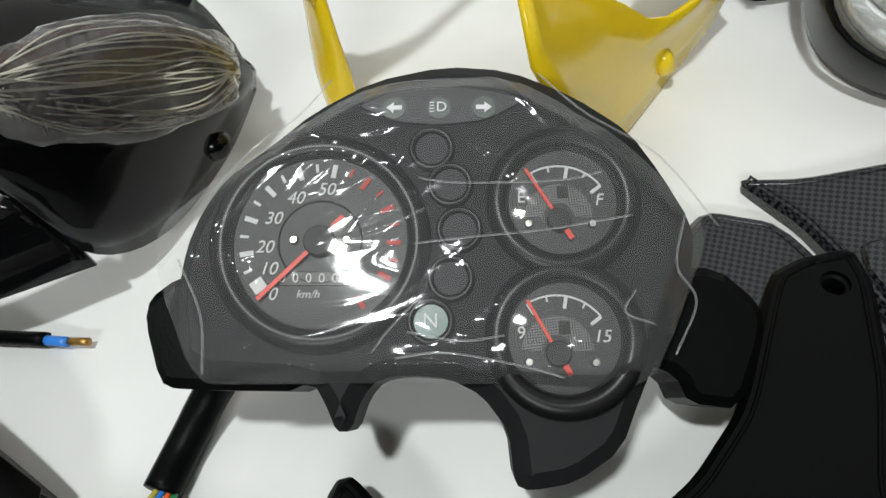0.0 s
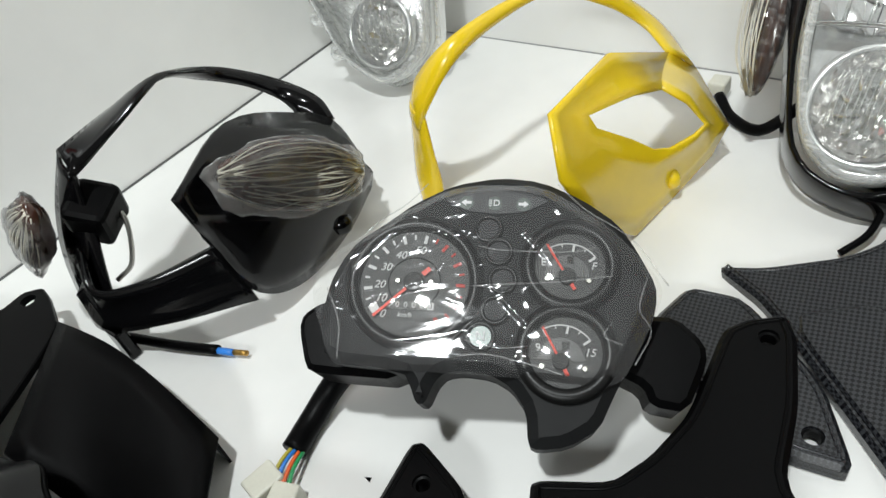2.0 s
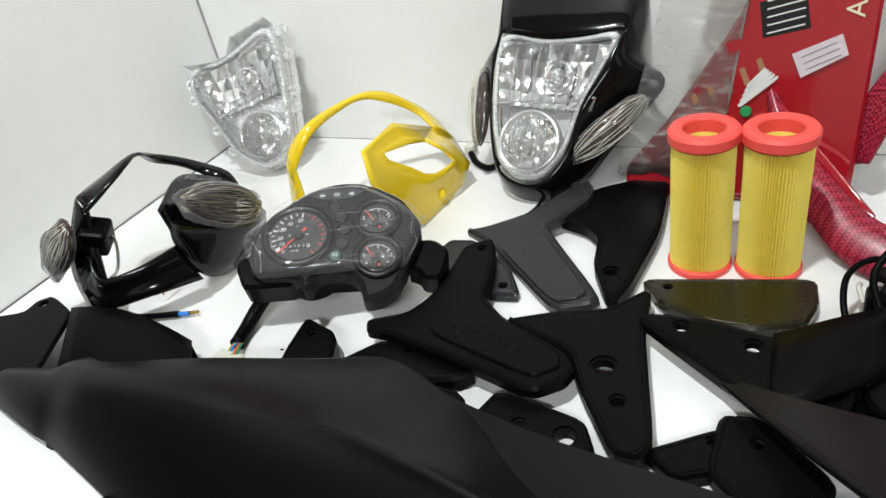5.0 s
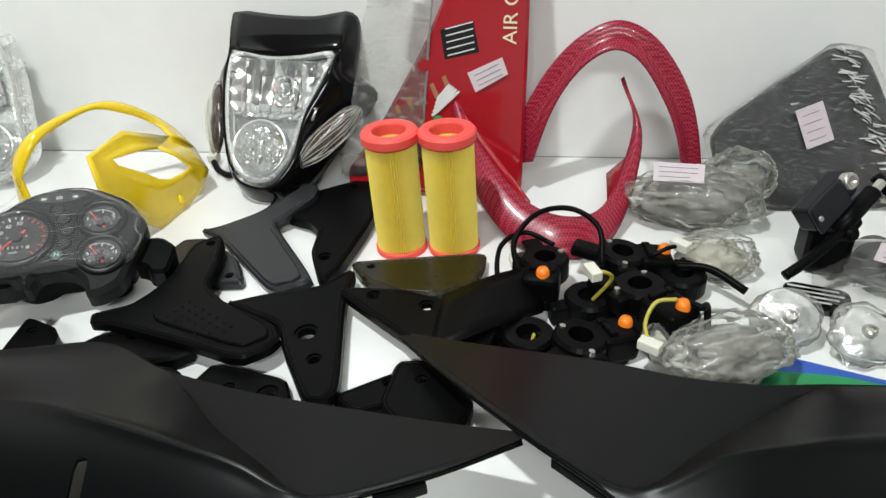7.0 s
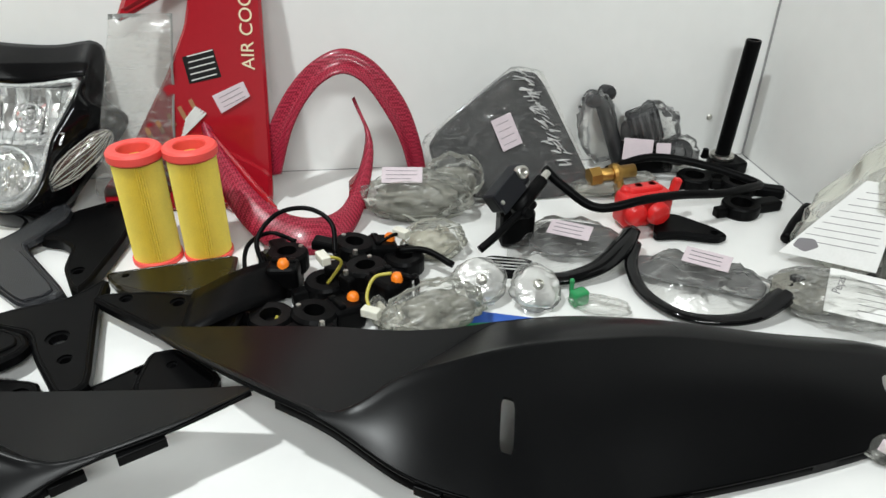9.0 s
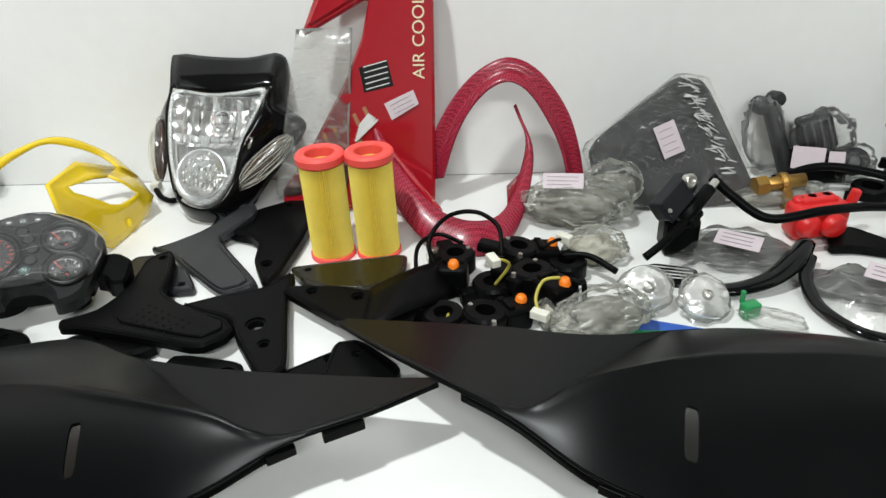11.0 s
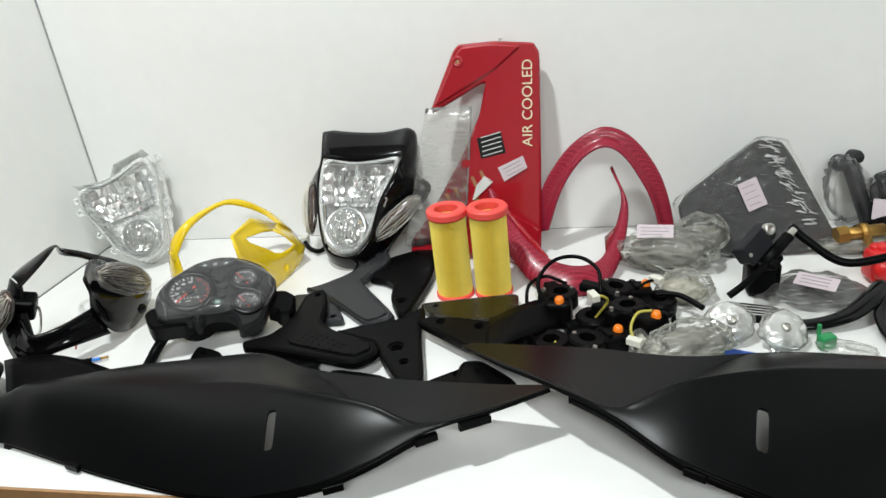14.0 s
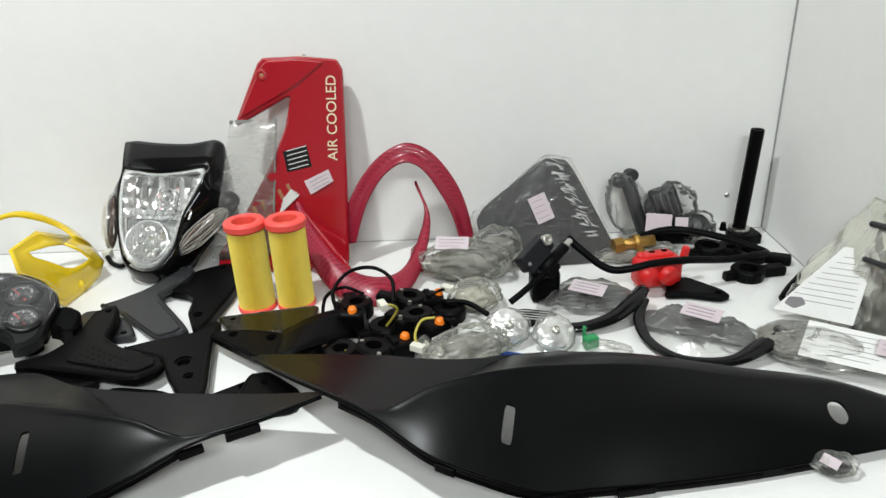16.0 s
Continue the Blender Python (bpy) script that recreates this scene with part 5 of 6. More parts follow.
for ring, button, lever in (((1.046, -0.352, 0.034), (1.043, -0.392, 0.038), 1), ((1.130, -0.328, 0.030), (1.175, -0.320, 0.016), -1), ((1.146, -0.398, 0.036), (1.181, -0.444, 0.044), 1), ((1.084, -0.474, 0.026), (1.127, -0.450, 0.012), 1)):
    switch_housing(ring, button, "black handlebar switch housing with an orange button", lever)
for x, y, rz, lab in ((1.095, -0.395, 20, "black handlebar clamp half lying among switch housings"), (1.196, -0.345, 70, "black handlebar clamp half beside bagged parts"), (1.034, -0.462, -15, "black handlebar clamp half near a folded guard")):
    th = thing("clamp_half", lab, "clamp", pose(x, y, 0, 0, 0, rz))
    part("ring", lathe([(0.0125, 0.004), (0.024, 0.004), (0.027, 0.008), (0.027, 0.026), (0.024, 0.030), (0.0125, 0.030), (0.0125, 0.004)], 28), BLACK, th)
    part("ear", box(0.020, -0.011, 0.0, 0.044, 0.011, 0.022, 0.004), BLACK, th)
    part("ear", box(-0.044, -0.009, 0.0, -0.020, 0.009, 0.024, 0.004), BLACK, th)


def cable(label, pts, r, mat, plug=None):
    th = thing("cable", label, "cable", pose(*pts[0][:2], 0))
    part("sheath", local(th, tube(pts, r, 8, 8)), mat, th, smooth=True)
    if plug:
        part("plug", local(th, moved(box(-0.006, -0.011, -0.005, 0.006, 0.011, 0.006, 0.0015), pose(*pts[-1], 0, 0, plug))), IVORY, th, "white nylon plug")
    return th


cable("thin black cable looped over the switch housings", [(1.022, -0.385, 0.040), (1.012, -0.360, 0.070), (1.036, -0.330, 0.090), (1.074, -0.318, 0.090), (1.104, -0.335, 0.076), (1.108, -0.368, 0.050)], 0.0032, BLACK)
cable("thin black cable looped round a switch housing", [(1.040, -0.400, 0.008), (1.000, -0.385, 0.024), (0.994, -0.340, 0.048), (1.020, -0.310, 0.052), (1.055, -0.325, 0.046)], 0.0030, BLACK)
cable("yellow and green wires ending in a white plug", [(1.098, -0.405, 0.030), (1.116, -0.402, 0.056), (1.108, -0.410, 0.070), (1.096, -0.414, 0.072)], 0.0021, WIREYEL, 25)
cable("yellow and green wires ending in a white plug", [(1.176, -0.442, 0.064), (1.156, -0.446, 0.062), (1.146, -0.462, 0.048), (1.150, -0.480, 0.036)], 0.0021, WIREYEL, 60)
cable("yellow wires ending in a white plug", [(1.042, -0.440, 0.020), (1.038, -0.470, 0.012), (1.062, -0.492, 0.008)], 0.0021, WIREYEL, 80)
cable("white plug on thin black wires", [(1.160, -0.335, 0.040), (1.180, -0.330, 0.050), (1.194, -0.324, 0.050)], 0.0024, BLACK, 50)
cable("white plug on thin pale wires", [(1.010, -0.350, 0.030), (1.006, -0.335, 0.034), (1.008, -0.322, 0.030)], 0.0024, IVORY, 0)
cable("black cable hanging over bagged parts", [(1.184, -0.436, 0.058), (1.198, -0.448, 0.060), (1.206, -0.440, 0.050), (1.200, -0.500, 0.014)], 0.0036, BLACK)
cable("black cable end beside a wrapped disc", [(1.190, -0.335, 0.030), (1.225, -0.345, 0.034), (1.258, -0.372, 0.026)], 0.0045, BLACK)


# ---- bagged parts ----
def bagged(label, x, y, sx, sy, sz, rz, seed, core, tags=(), cat="bagged parts", rough=0.55):
    th = thing("bagged_parts", label, cat, pose(x, y, 0, 0, 0, rz))
    part("bagged_part", crumpled(sx * 0.80, sy * 0.76, sz * 0.78, seed, 0.6, 2.2, 4), core, th, smooth=True)
    part("bag", crumpled(sx, sy, sz, seed + 1, rough, 2.3, 5), WRAP, th, "crumpled clear plastic bag", smooth=True)
    for tx, ty, tz, w, h, rx, r2 in tags:
        lb = part("price_label", moved(slab([(-w, -h), (w, -h), (w, h), (-w, h)], 0, 0.0006, (), 0.0002, 0), pose(tx, ty, tz, rx, 0, r2)), LABEL, th, "paper label with unreadable print")
        for q in range(3):
            part("label_bar", moved(box(-w * 0.8, -0.0004, 0.0007, w * (0.75 - 0.3 * (q == 2)), 0.0004, 0.0010), pose(tx, ty, tz, rx, 0, r2) @ pose(0, h * (0.5 - 0.5 * q), 0)), INK, lb)
    return th


bagged("pale grey parts in a crumpled clear bag with label", 1.225, -0.190, 0.082, 0.045, 0.040, -8, 2, BAGGREY, ((-0.020, -0.012, 0.077, 0.030, 0.013, 38, 2),))
bagged("pale grey parts in a crumpled clear bag", 1.285, -0.150, 0.048, 0.038, 0.045, 20, 5, BAGGREY)
bagged("beige cable coil in a crumpled clear bag", 1.240, -0.300, 0.045, 0.036, 0.026, 12, 8, BAGBEIGE)
bagged("grey parts in a crumpled clear bag near the covers", 1.225, -0.470, 0.062, 0.044, 0.030, 20, 13, BAGGREY)
bagged("small pale part in a clear bag", 1.175, -0.455, 0.030, 0.026, 0.022, 0, 17, BAGBEIGE)

# dark flat panel in film
dp = thing("wrapped_board", "dark grey flat panel wrapped in clear film, leaning back", "wrapped part", pose(1.38, -0.13, 0))
DM = dp.matrix_basis.inverted() @ frame_from(1.378, -0.115, 0.098, (0.24, -0.02, -0.105), (0.07, 0.06, 0.16))
BOARD = [(-0.119, -0.054), (-0.037, 0.096), (0.008, 0.108), (0.139, 0.002), (0.165, -0.020), (0.090, -0.085), (-0.064, -0.122)]
part("panel", moved(slab(BOARD, -0.012, 0.0, (), 0.003), DM), DARKGREY, dp)
rows = []
for i in range(25):
    u = i / 24
    x = -0.125 + 0.295 * u
    top = np.interp(x, [-0.125, -0.037, 0.008, 0.139, 0.17], [-0.050, 0.102, 0.113, 0.006, -0.018])
    low = np.interp(x, [-0.125, -0.064, 0.090, 0.17], [-0.062, -0.128, -0.090, -0.024])
    rows.append([DM @ Vector((x, low + (top - low) * j / 14, 0.003 + 0.006 * abs(noise.noise(Vector((i * 0.4, j * 0.7, 1)))))) for j in range(15)])
part("film_wrap", sheet(rows, 0.0005), FILMFINE, dp, smooth=True)
rs = random.Random(5)
for j in range(60):
    u, a = rs.random(), rs.uniform(-0.5, 0.5)
    x, y = -0.018 + 0.125 * u + rs.uniform(-0.010, 0.010), 0.092 - 0.100 * u + rs.uniform(-0.007, 0.007)
    ln = rs.uniform(0.004, 0.011)
    part("film_strand", moved(tube([(x - ln * math.cos(a), y - ln * math.sin(a), 0.005), (x, y, 0.009), (x + ln * math.cos(a), y + ln * math.sin(a), 0.005)], rs.uniform(0.0006, 0.0014), 3, 5), DM), FILMWHITE, dp, smooth=True)
lb = part("price_label", moved(slab([(-0.017, -0.026), (0.017, -0.026), (0.017, 0.026), (-0.017, 0.026)], 0.010, 0.0108, (), 0.0002, 0), DM @ pose(-0.008, 0.004, 0, 0, 0, 46)), LABEL, dp, "pink-edged paper label with unreadable print")
for q in range(4):
    part("label_bar", moved(box(-0.012, -0.0004, 0.0110, 0.010, 0.0004, 0.0113), DM @ pose(-0.008, 0.004, 0, 0, 0, 46) @ pose(0, 0.016 - 0.011 * q, 0)), INK, lb)

# brake master cylinder with lever
mc = thing("brake_master_cylinder", "dark grey brake master cylinder with lever and hose", "master cylinder", pose(1.345, -0.25, 0))
mcm = mc.matrix_basis.inverted() @ frame_from(1.3505, -0.3135, 0.0775, (0.65, 0.66, 0.38), (-0.4, 0.2, 0.85)) @ Matrix.Diagonal((0.92, 0.86, 0.86, 1))
part("reservoir", moved(box(-0.026, 0.010, -0.026, 0.050, 0.044, 0.002, 0.004), mcm), SLATE, mc)
part("reservoir_lid", moved(box(-0.028, 0.008, 0.003, 0.030, 0.046, 0.008, 0.002), mcm), SLATE, mc)
part("lid_screw", moved(lathe([(0, 0.010), (0.003, 0.010), (0.004, 0.008)], 12), mcm @ pose(-0.021, 0.027, 0)), STEEL, mc)
part("sight_glass", moved(lathe([(0, 0.010), (0.005, 0.0105), (0.0055, 0.013), (0.0095, 0.013), (0.011, 0.010), (0.011, 0.001)], 24), mcm @ pose(0.038, 0.034, 0)), STEEL, mc, smooth=True)
part("cylinder", moved(tube([(-0.010, -0.004, 0.006), (0.062, -0.004, 0.006)], 0.011, 2, 14), mcm), BLACK, mc, smooth=True)
part("banjo_bolt", moved(tube([(0.062, -0.004, 0.006), (0.080, -0.004, 0.006)], 0.0065, 2, 6), mcm), STEEL, mc)
part("clamp", moved(box(0.000, -0.030, -0.022, 0.034, -0.002, 0.004, 0.005), mcm), BLACK, mc)
part("lever", moved(tube([(0.004, -0.008, 0.012), (-0.030, -0.004, 0.010), (-0.065, -0.002, 0.004), (-0.092, 0.000, -0.004)], 0.0065, 6, 8), mcm), BLACK, mc, smooth=True)
part("lever_pivot", moved(lathe([(0, 0.024), (0.007, 0.024), (0.009, 0.020), (0.009, -0.01), (0, -0.01)], 18), mcm @ pose(-0.004, -0.012, 0)), BLACK, mc)
part("foot", local(mc, box(1.335, -0.300, 0.0, 1.385, -0.250, 0.062, 0.010)), BLACK, mc)
cable("thick black brake hose lying across the parts", [(1.400, -0.258, 0.106), (1.425, -0.272, 0.085), (1.470, -0.300, 0.062), (1.540, -0.300, 0.072), (1.600, -0.280, 0.066), (1.680, -0.250, 0.050), (1.745, -0.215, 0.040), (1.775, -0.180, 0.030), (1.700, -0.135, 0.045), (1.620, -0.110, 0.050), (1.545, -0.120, 0.035)], 0.0068, BLACK)

# ---- visors ----
def visor(label, rim, width, plate, tag, seed, film):
    """A bagged visor: a black curved rim, a tinted stay, a paper tag and a thin bag that drapes over them."""
    c = sum((Vector((*p, 0)) for p in plate), Vector()) / len(plate)
    th = thing("wrapped_visor", label, "wrapped part", pose(c.x, c.y, 0))
    path = spline(rim, 6)
    rows = []
    for k, p in enumerate(path):
        along = path[min(k + 1, len(path) - 1)] - path[max(k - 1, 0)]
        side = Vector((-along.y, along.x, 0)).normalized()
        w = np.interp(k / (len(path) - 1), [i / (len(width) - 1) for i in range(len(width))], width)
        rows.append([p + side * w * v + Vector((0, 0, w * 0.55 * (1 - v * v) - 0.25 * w)) for v in (-1, -0.6, 0, 0.6, 1)])
    part("rim", local(th, sheet([[Vector((q.x, q.y, max(0.002, q.z))) for q in r] for r in rows], 0.003)), GLOSS, th, "black curved rim", smooth=True)
    part("stay", local(th, slab(plate, 0.012, 0.016, (), 0.001, 2, 0.18)), SHADEGREY, th, "smoke grey stay")
    bm = bmesh.new()
    hull = film
    cf = sum((Vector((*p, 0)) for p in hull), Vector()) / len(hull)
    ring = chaikin([Vector((*p, 0)) for p in hull], 3, 0.2)
    loops = []
    for i in range(14):
        q = 1 - i / 14
        line = []
        for p in ring:
            v = cf.lerp(p, q)
            f = abs(noise.noise(Vector((v.x * 30, v.y * 60, seed)))) + 0.5 * abs(noise.noise(Vector((v.x * 90, v.y * 70, seed + 4))))
            line.append(bm.verts.new((v.x, v.y, 0.004 + min(1, 3.0 * (1 - q)) * (0.018 + 0.016 * f))))
        loops.append(line)
    for a, b in zip(loops, loops[1:]):
        for k in range(len(ring)):
            bm.faces.new((a[k], a[(k + 1) % len(ring)], b[(k + 1) % len(ring)], b[k]))
    bm.faces.new(loops[-1])
    part("bag", local(th, bm), WRAPTHIN, th, "thin clear plastic bag", smooth=True)
    x, y, z, rz = tag
    lb = part("price_label", local(th, moved(slab([(-0.029, -0.015), (0.029, -0.015), (0.029, 0.015), (-0.029, 0.015)], 0, 0.0008, (), 0.0002, 0), pose(x, y, z, 12, 0, rz))), LABEL, th, "pink-edged paper label with unreadable print")
    for q in range(3):
        part("label_bar", local(th, moved(box(-0.022, -0.0006, 0.0009, 0.018, 0.0006, 0.0013), pose(x, y, z, 12, 0, rz) @ pose(0, 0.008 - 0.008 * q, 0))), INK, lb)
    return th


visor("clear visor with black rim in a bag", [(1.345, -0.372, 0.010), (1.395, -0.392, 0.012), (1.450, -0.382, 0.020), (1.490, -0.356, 0.034), (1.515, -0.325, 0.042)], (0.012, 0.014, 0.015, 0.016, 0.012),
      [(1.370, -0.300), (1.420, -0.240), (1.500, -0.270), (1.515, -0.310), (1.470, -0.345), (1.400, -0.345)], (1.424, -0.330, 0.046, -30), 3,
      [(1.330, -0.385), (1.345, -0.290), (1.410, -0.215), (1.500, -0.240), (1.530, -0.315), (1.490, -0.375), (1.410, -0.410)])
visor("grey tinted visor with black rim in a bag", [(1.512, -0.350, 0.034), (1.494, -0.388, 0.022), (1.496, -0.440, 0.014), (1.530, -0.490, 0.012), (1.595, -0.502, 0.014), (1.645, -0.484, 0.026), (1.682, -0.462, 0.038)], (0.008, 0.009, 0.009, 0.010, 0.012, 0.016, 0.013),
      [(1.512, -0.352), (1.560, -0.366), (1.618, -0.402), (1.636, -0.400), (1.652, -0.416), (1.656, -0.446), (1.632, -0.470), (1.588, -0.442), (1.530, -0.418), (1.500, -0.398)], (1.580, -0.418, 0.044, -36), 8,
      [(1.490, -0.440), (1.492, -0.365), (1.530, -0.340), (1.600, -0.370), (1.665, -0.410), (1.690, -0.460), (1.640, -0.500), (1.560, -0.510)])
sb = thing("striped_plate", "small black plate with pale stripes beside the visor", "plate", pose(1.335, -0.352, 0.0, 0, 0, -14))
part("plate", slab([(-0.036, -0.020), (0.036, -0.020), (0.034, 0.020), (-0.030, 0.022)], 0.0, 0.010, (), 0.002), BLACK, sb)
for k in range(4):
    part("stripe", box(-0.028, -0.013 + 0.008 * k, 0.0101, 0.028 - 0.005 * (k % 2), -0.0105 + 0.008 * k, 0.0105), SILVERINK, sb)

# ---- wrapped discs ----
for x, y, rz in ((1.286, -0.424, 0), (1.354, -0.436, 35)):
    th = thing("wrapped_reflector", "silver foil-wrapped round part with a screw centre", "wrapped part", pose(x, y + 0.006, 0.030 if rz == 0 else 0.022, 48 if rz == 0 else 34, 4, rz * 0.3), "two foil-wrapped discs")
    part("foil", moved(crumpled(0.029, 0.027, 0.010, 3 + rz, 0.10, 2.6, 4), pose(0, 0, -0.006)), FOIL, th, smooth=True)
    part("bag", moved(crumpled(0.034, 0.031, 0.012, 9 + rz, 0.30, 2.6, 4), pose(0, 0, -0.008)), WRAPTHIN, th, "small clear plastic bag", smooth=True)
    part("centre_screw", lathe([(0, 0.0165), (0.003, 0.0165), (0.0035, 0.019), (0.006, 0.018), (0.0075, 0.012)], 16), STEEL, th)
    part("foot", box(-0.02, -0.030, -0.012, 0.02, 0.016, -0.004, 0.003), FOIL, th)

# ---- caliper group ----
ca = thing("brake_caliper", "bright red painted brake caliper with a pointed nipple", "brake caliper", pose(1.562, -0.245, 0))
part("body", local(ca, moved(box(-0.042, -0.020, 0.006, 0.040, 0.022, 0.058, 0.010, 3), pose(1.562, -0.245, 0, 0, 0, 12))), CALIPER, ca, smooth=True)
for dx in (-0.022, 0.012):
    part("piston_boss", local(ca, lathe([(0, 0.012), (0.013, 0.012), (0.017, 0.007), (0.018, 0)], 24, pose(1.562 + dx, -0.268, 0.032, 90, 0, 12))), CALIPER, ca, smooth=True)
part("nipple", local(ca, moved(box(-0.006, -0.006, 0.0, 0.006, 0.006, 0.034, 0.003), pose(1.604, -0.240, 0.040, 0, 12, 0))), CALIPER, ca)
for dx in (-0.030, -0.010, 0.012):
    part("lug", local(ca, lathe([(0, 0.010), (0.006, 0.010), (0.008, 0.007), (0.009, 0)], 14, pose(1.562 + dx, -0.236 + 0.2 * dx, 0.054))), CALIPER, ca, smooth=True)
part("bridge", local(ca, moved(box(-0.030, -0.010, 0.050, 0.026, 0.014, 0.064, 0.005), pose(1.562, -0.240, 0, 0, 0, 12))), CALIPER, ca)
cb = bracket("black steel bracket arm beside the red caliper", [(1.560, -0.300), (1.588, -0.235), (1.620, -0.240), (1.662, -0.290), (1.668, -0.310), (1.650, -0.318), (1.600, -0.300)], 0.004, 0.014, [(1.650, -0.303, 0.006)], name="caliper_bracket")
bz = thing("brass_fitting", "brass banjo fitting among bagged parts", "fitting", pose(1.50, -0.14, 0))
part("barrel", local(bz, tube([(1.508, -0.146, 0.036), (1.585, -0.136, 0.040)], 0.011, 2, 14)), BRASS, bz, smooth=True)
part("hex_nut", local(bz, lathe([(0, -0.009), (0.016, -0.009), (0.016, 0.009), (0, 0.009)], 6, pose(1.516, -0.145, 0.036, 0, 85, 8))), BRASS, bz)
part("collar", local(bz, lathe([(0, -0.006), (0.015, -0.006), (0.017, 0.0), (0.015, 0.006), (0, 0.006)], 18, pose(1.552, -0.140, 0.038, 0, 85, 8))), BRASS, bz)
part("branch", local(bz, tube([(1.555, -0.142, 0.036), (1.560, -0.150, 0.012), (1.560, -0.152, 0.0)], 0.009, 3, 12)), BRASS, bz, smooth=True)
bagged("small metal parts in a thin clear bag", 1.555, -0.130, 0.085, 0.030, 0.016, 8, 21, BAGGREY)

# bagged brake parts against the back wall
bc = thing("bagged_clamp", "black casting in clear bag with labels, against the wall", "bagged parts", pose(1.60, -0.06, 0))
part("arm", local(bc, tube([(1.552, -0.028, 0.128), (1.562, -0.038, 0.100), (1.574, -0.052, 0.062), (1.590, -0.064, 0.016)], 0.0135, 6, 10)), DARKGREY, bc, smooth=True)
for x, z, r in ((1.540, 0.126, 0.015), (1.562, 0.136, 0.013)):
    part("knob", local(bc, lathe([(0, 0.012), (r * 0.8, 0.010), (r, 0.004), (r, -0.012), (0, -0.012)], 14, pose(x, -0.032, z, 80, 0, 15))), DARKGREY, bc)
part("body", local(bc, moved(box(-0.026, -0.018, -0.030, 0.026, 0.018, 0.030, 0.006), pose(1.628, -0.050, 0.084, 0, -22, -8))), DARKGREY, bc)
for k in range(4):
    part("fin", local(bc, moved(box(-0.020 + 0.012 * k, -0.0205, -0.026, -0.016 + 0.012 * k, -0.0175, 0.026, 0.001), pose(1.628, -0.050, 0.084, 0, -22, -8))), SHADEGREY, bc, "grey raised fin")
part("base", local(bc, box(1.585, -0.075, 0.0, 1.685, -0.030, 0.052, 0.010)), BLACK, bc)
part("boss_ring", local(bc, lathe([(0.011, -0.012), (0.020, -0.012), (0.023, -0.008), (0.023, 0.008), (0.020, 0.012), (0.011, 0.012), (0.011, -0.012)], 24, pose(1.688, -0.070, 0.040, 75, 0, -12))), DARKGREY, bc)
part("boss_core", local(bc, lathe([(0, 0.004), (0.011, 0.003), (0.011, -0.004)], 18, pose(1.688, -0.070, 0.040, 75, 0, -12))), SHADEGREY, bc)
for x, y, z, sx, sy, sz, ry, sd in ((1.562, -0.046, 0.020, 0.034, 0.022, 0.068, -14, 5), (1.632, -0.052, 0.030, 0.050, 0.028, 0.050, 12, 9), (1.690, -0.066, 0.002, 0.036, 0.026, 0.034, 0, 11)):
    part("bag", local(bc, moved(crumpled(sx, sy, sz, sd, 0.5, 2.6, 4), pose(x, y, z, 0, ry, 0))), FILMFINE, bc, smooth=True)
part("price_label", local(bc, moved(slab([(-0.024, -0.018), (0.024, -0.018), (0.024, 0.018), (-0.024, 0.018)], 0, 0.0008, (), 0.0002, 0), pose(1.606, -0.090, 0.056, 68, 0, -18))), LABEL, bc, "pink-edged paper label")
part("price_label", local(bc, moved(slab([(-0.012, -0.010), (0.012, -0.010), (0.012, 0.010), (-0.012, 0.010)], 0, 0.0008, (), 0.0002, 0), pose(1.650, -0.092, 0.056, 68, 0, -10))), LABEL, bc, "small paper label")

# ---- upright tube in its clamp ----
hb = thing("handlebar_tube", "upright matt black tube held in a black clamp", "handlebar", pose(1.782, -0.060, 0))
part("tube", local(hb, moved(lathe([(0.0085, 0.0), (0.0125, 0.0), (0.0125, 0.208), (0.0115, 0.210), (0.0085, 0.210), (0.0085, 0.150), (0, 0.150)], 24), pose(1.778, -0.055, 0.016, 0, 2.5, 0))), BLACK, hb, smooth=False)
part("collar", local(hb, lathe([(0.013, 0.020), (0.020, 0.020), (0.021, 0.024), (0.020, 0.028), (0.013, 0.028)], 24, pose(1.778, -0.055, 0))), STEEL, hb)
part("clamp", local(hb, slab([(1.745, -0.080), (1.760, -0.035), (1.812, -0.035), (1.818, -0.080), (1.790, -0.090)], 0.0, 0.020, (), 0.003)), BLACK, hb)
part("clamp_bolt", local(hb, lathe([(0, 0.036), (0.005, 0.036), (0.007, 0.020)], 12, pose(1.748, -0.052, 0))), BLACK, hb)
for x, y, rz, lab in ((1.700, -0.120, 20, "black alloy bar clamp lying flat"), (1.765, -0.150, -25, "black alloy bar clamp lying flat"), (1.730, -0.225, 10, "black alloy yoke lying flat")):
    th = thing("bar_clamp", lab, "clamp", pose(x, y, 0, 0, 0, rz))
    part("ring", lathe([(0.017, 0.0), (0.027, 0.0), (0.029, 0.003), (0.029, 0.017), (0.027, 0.020), (0.017, 0.020), (0.017, 0.0)], 32), BLACK, th)
    part("arm", box(0.022, -0.012, 0.0, 0.070, 0.012, 0.018, 0.004), BLACK, th)
    part("lug", box(-0.045, -0.008, 0.0, -0.022, 0.008, 0.016, 0.003), BLACK, th)

# ---- bags with instruction sheets ----
rb = thing("parts_bag", "tall clear plastic bag with a printed white sheet", "parts bag", pose(1.80, -0.34, 0))
foot = [Vector((1.742, -0.337, 0.006)), Vector((1.797, -0.464, 0.006)), Vector((1.834, -0.502, 0.014))]
head = [Vector((1.800, -0.300, 0.075)), Vector((1.838, -0.363, 0.199)), Vector((1.838, -0.467, 0.211))]


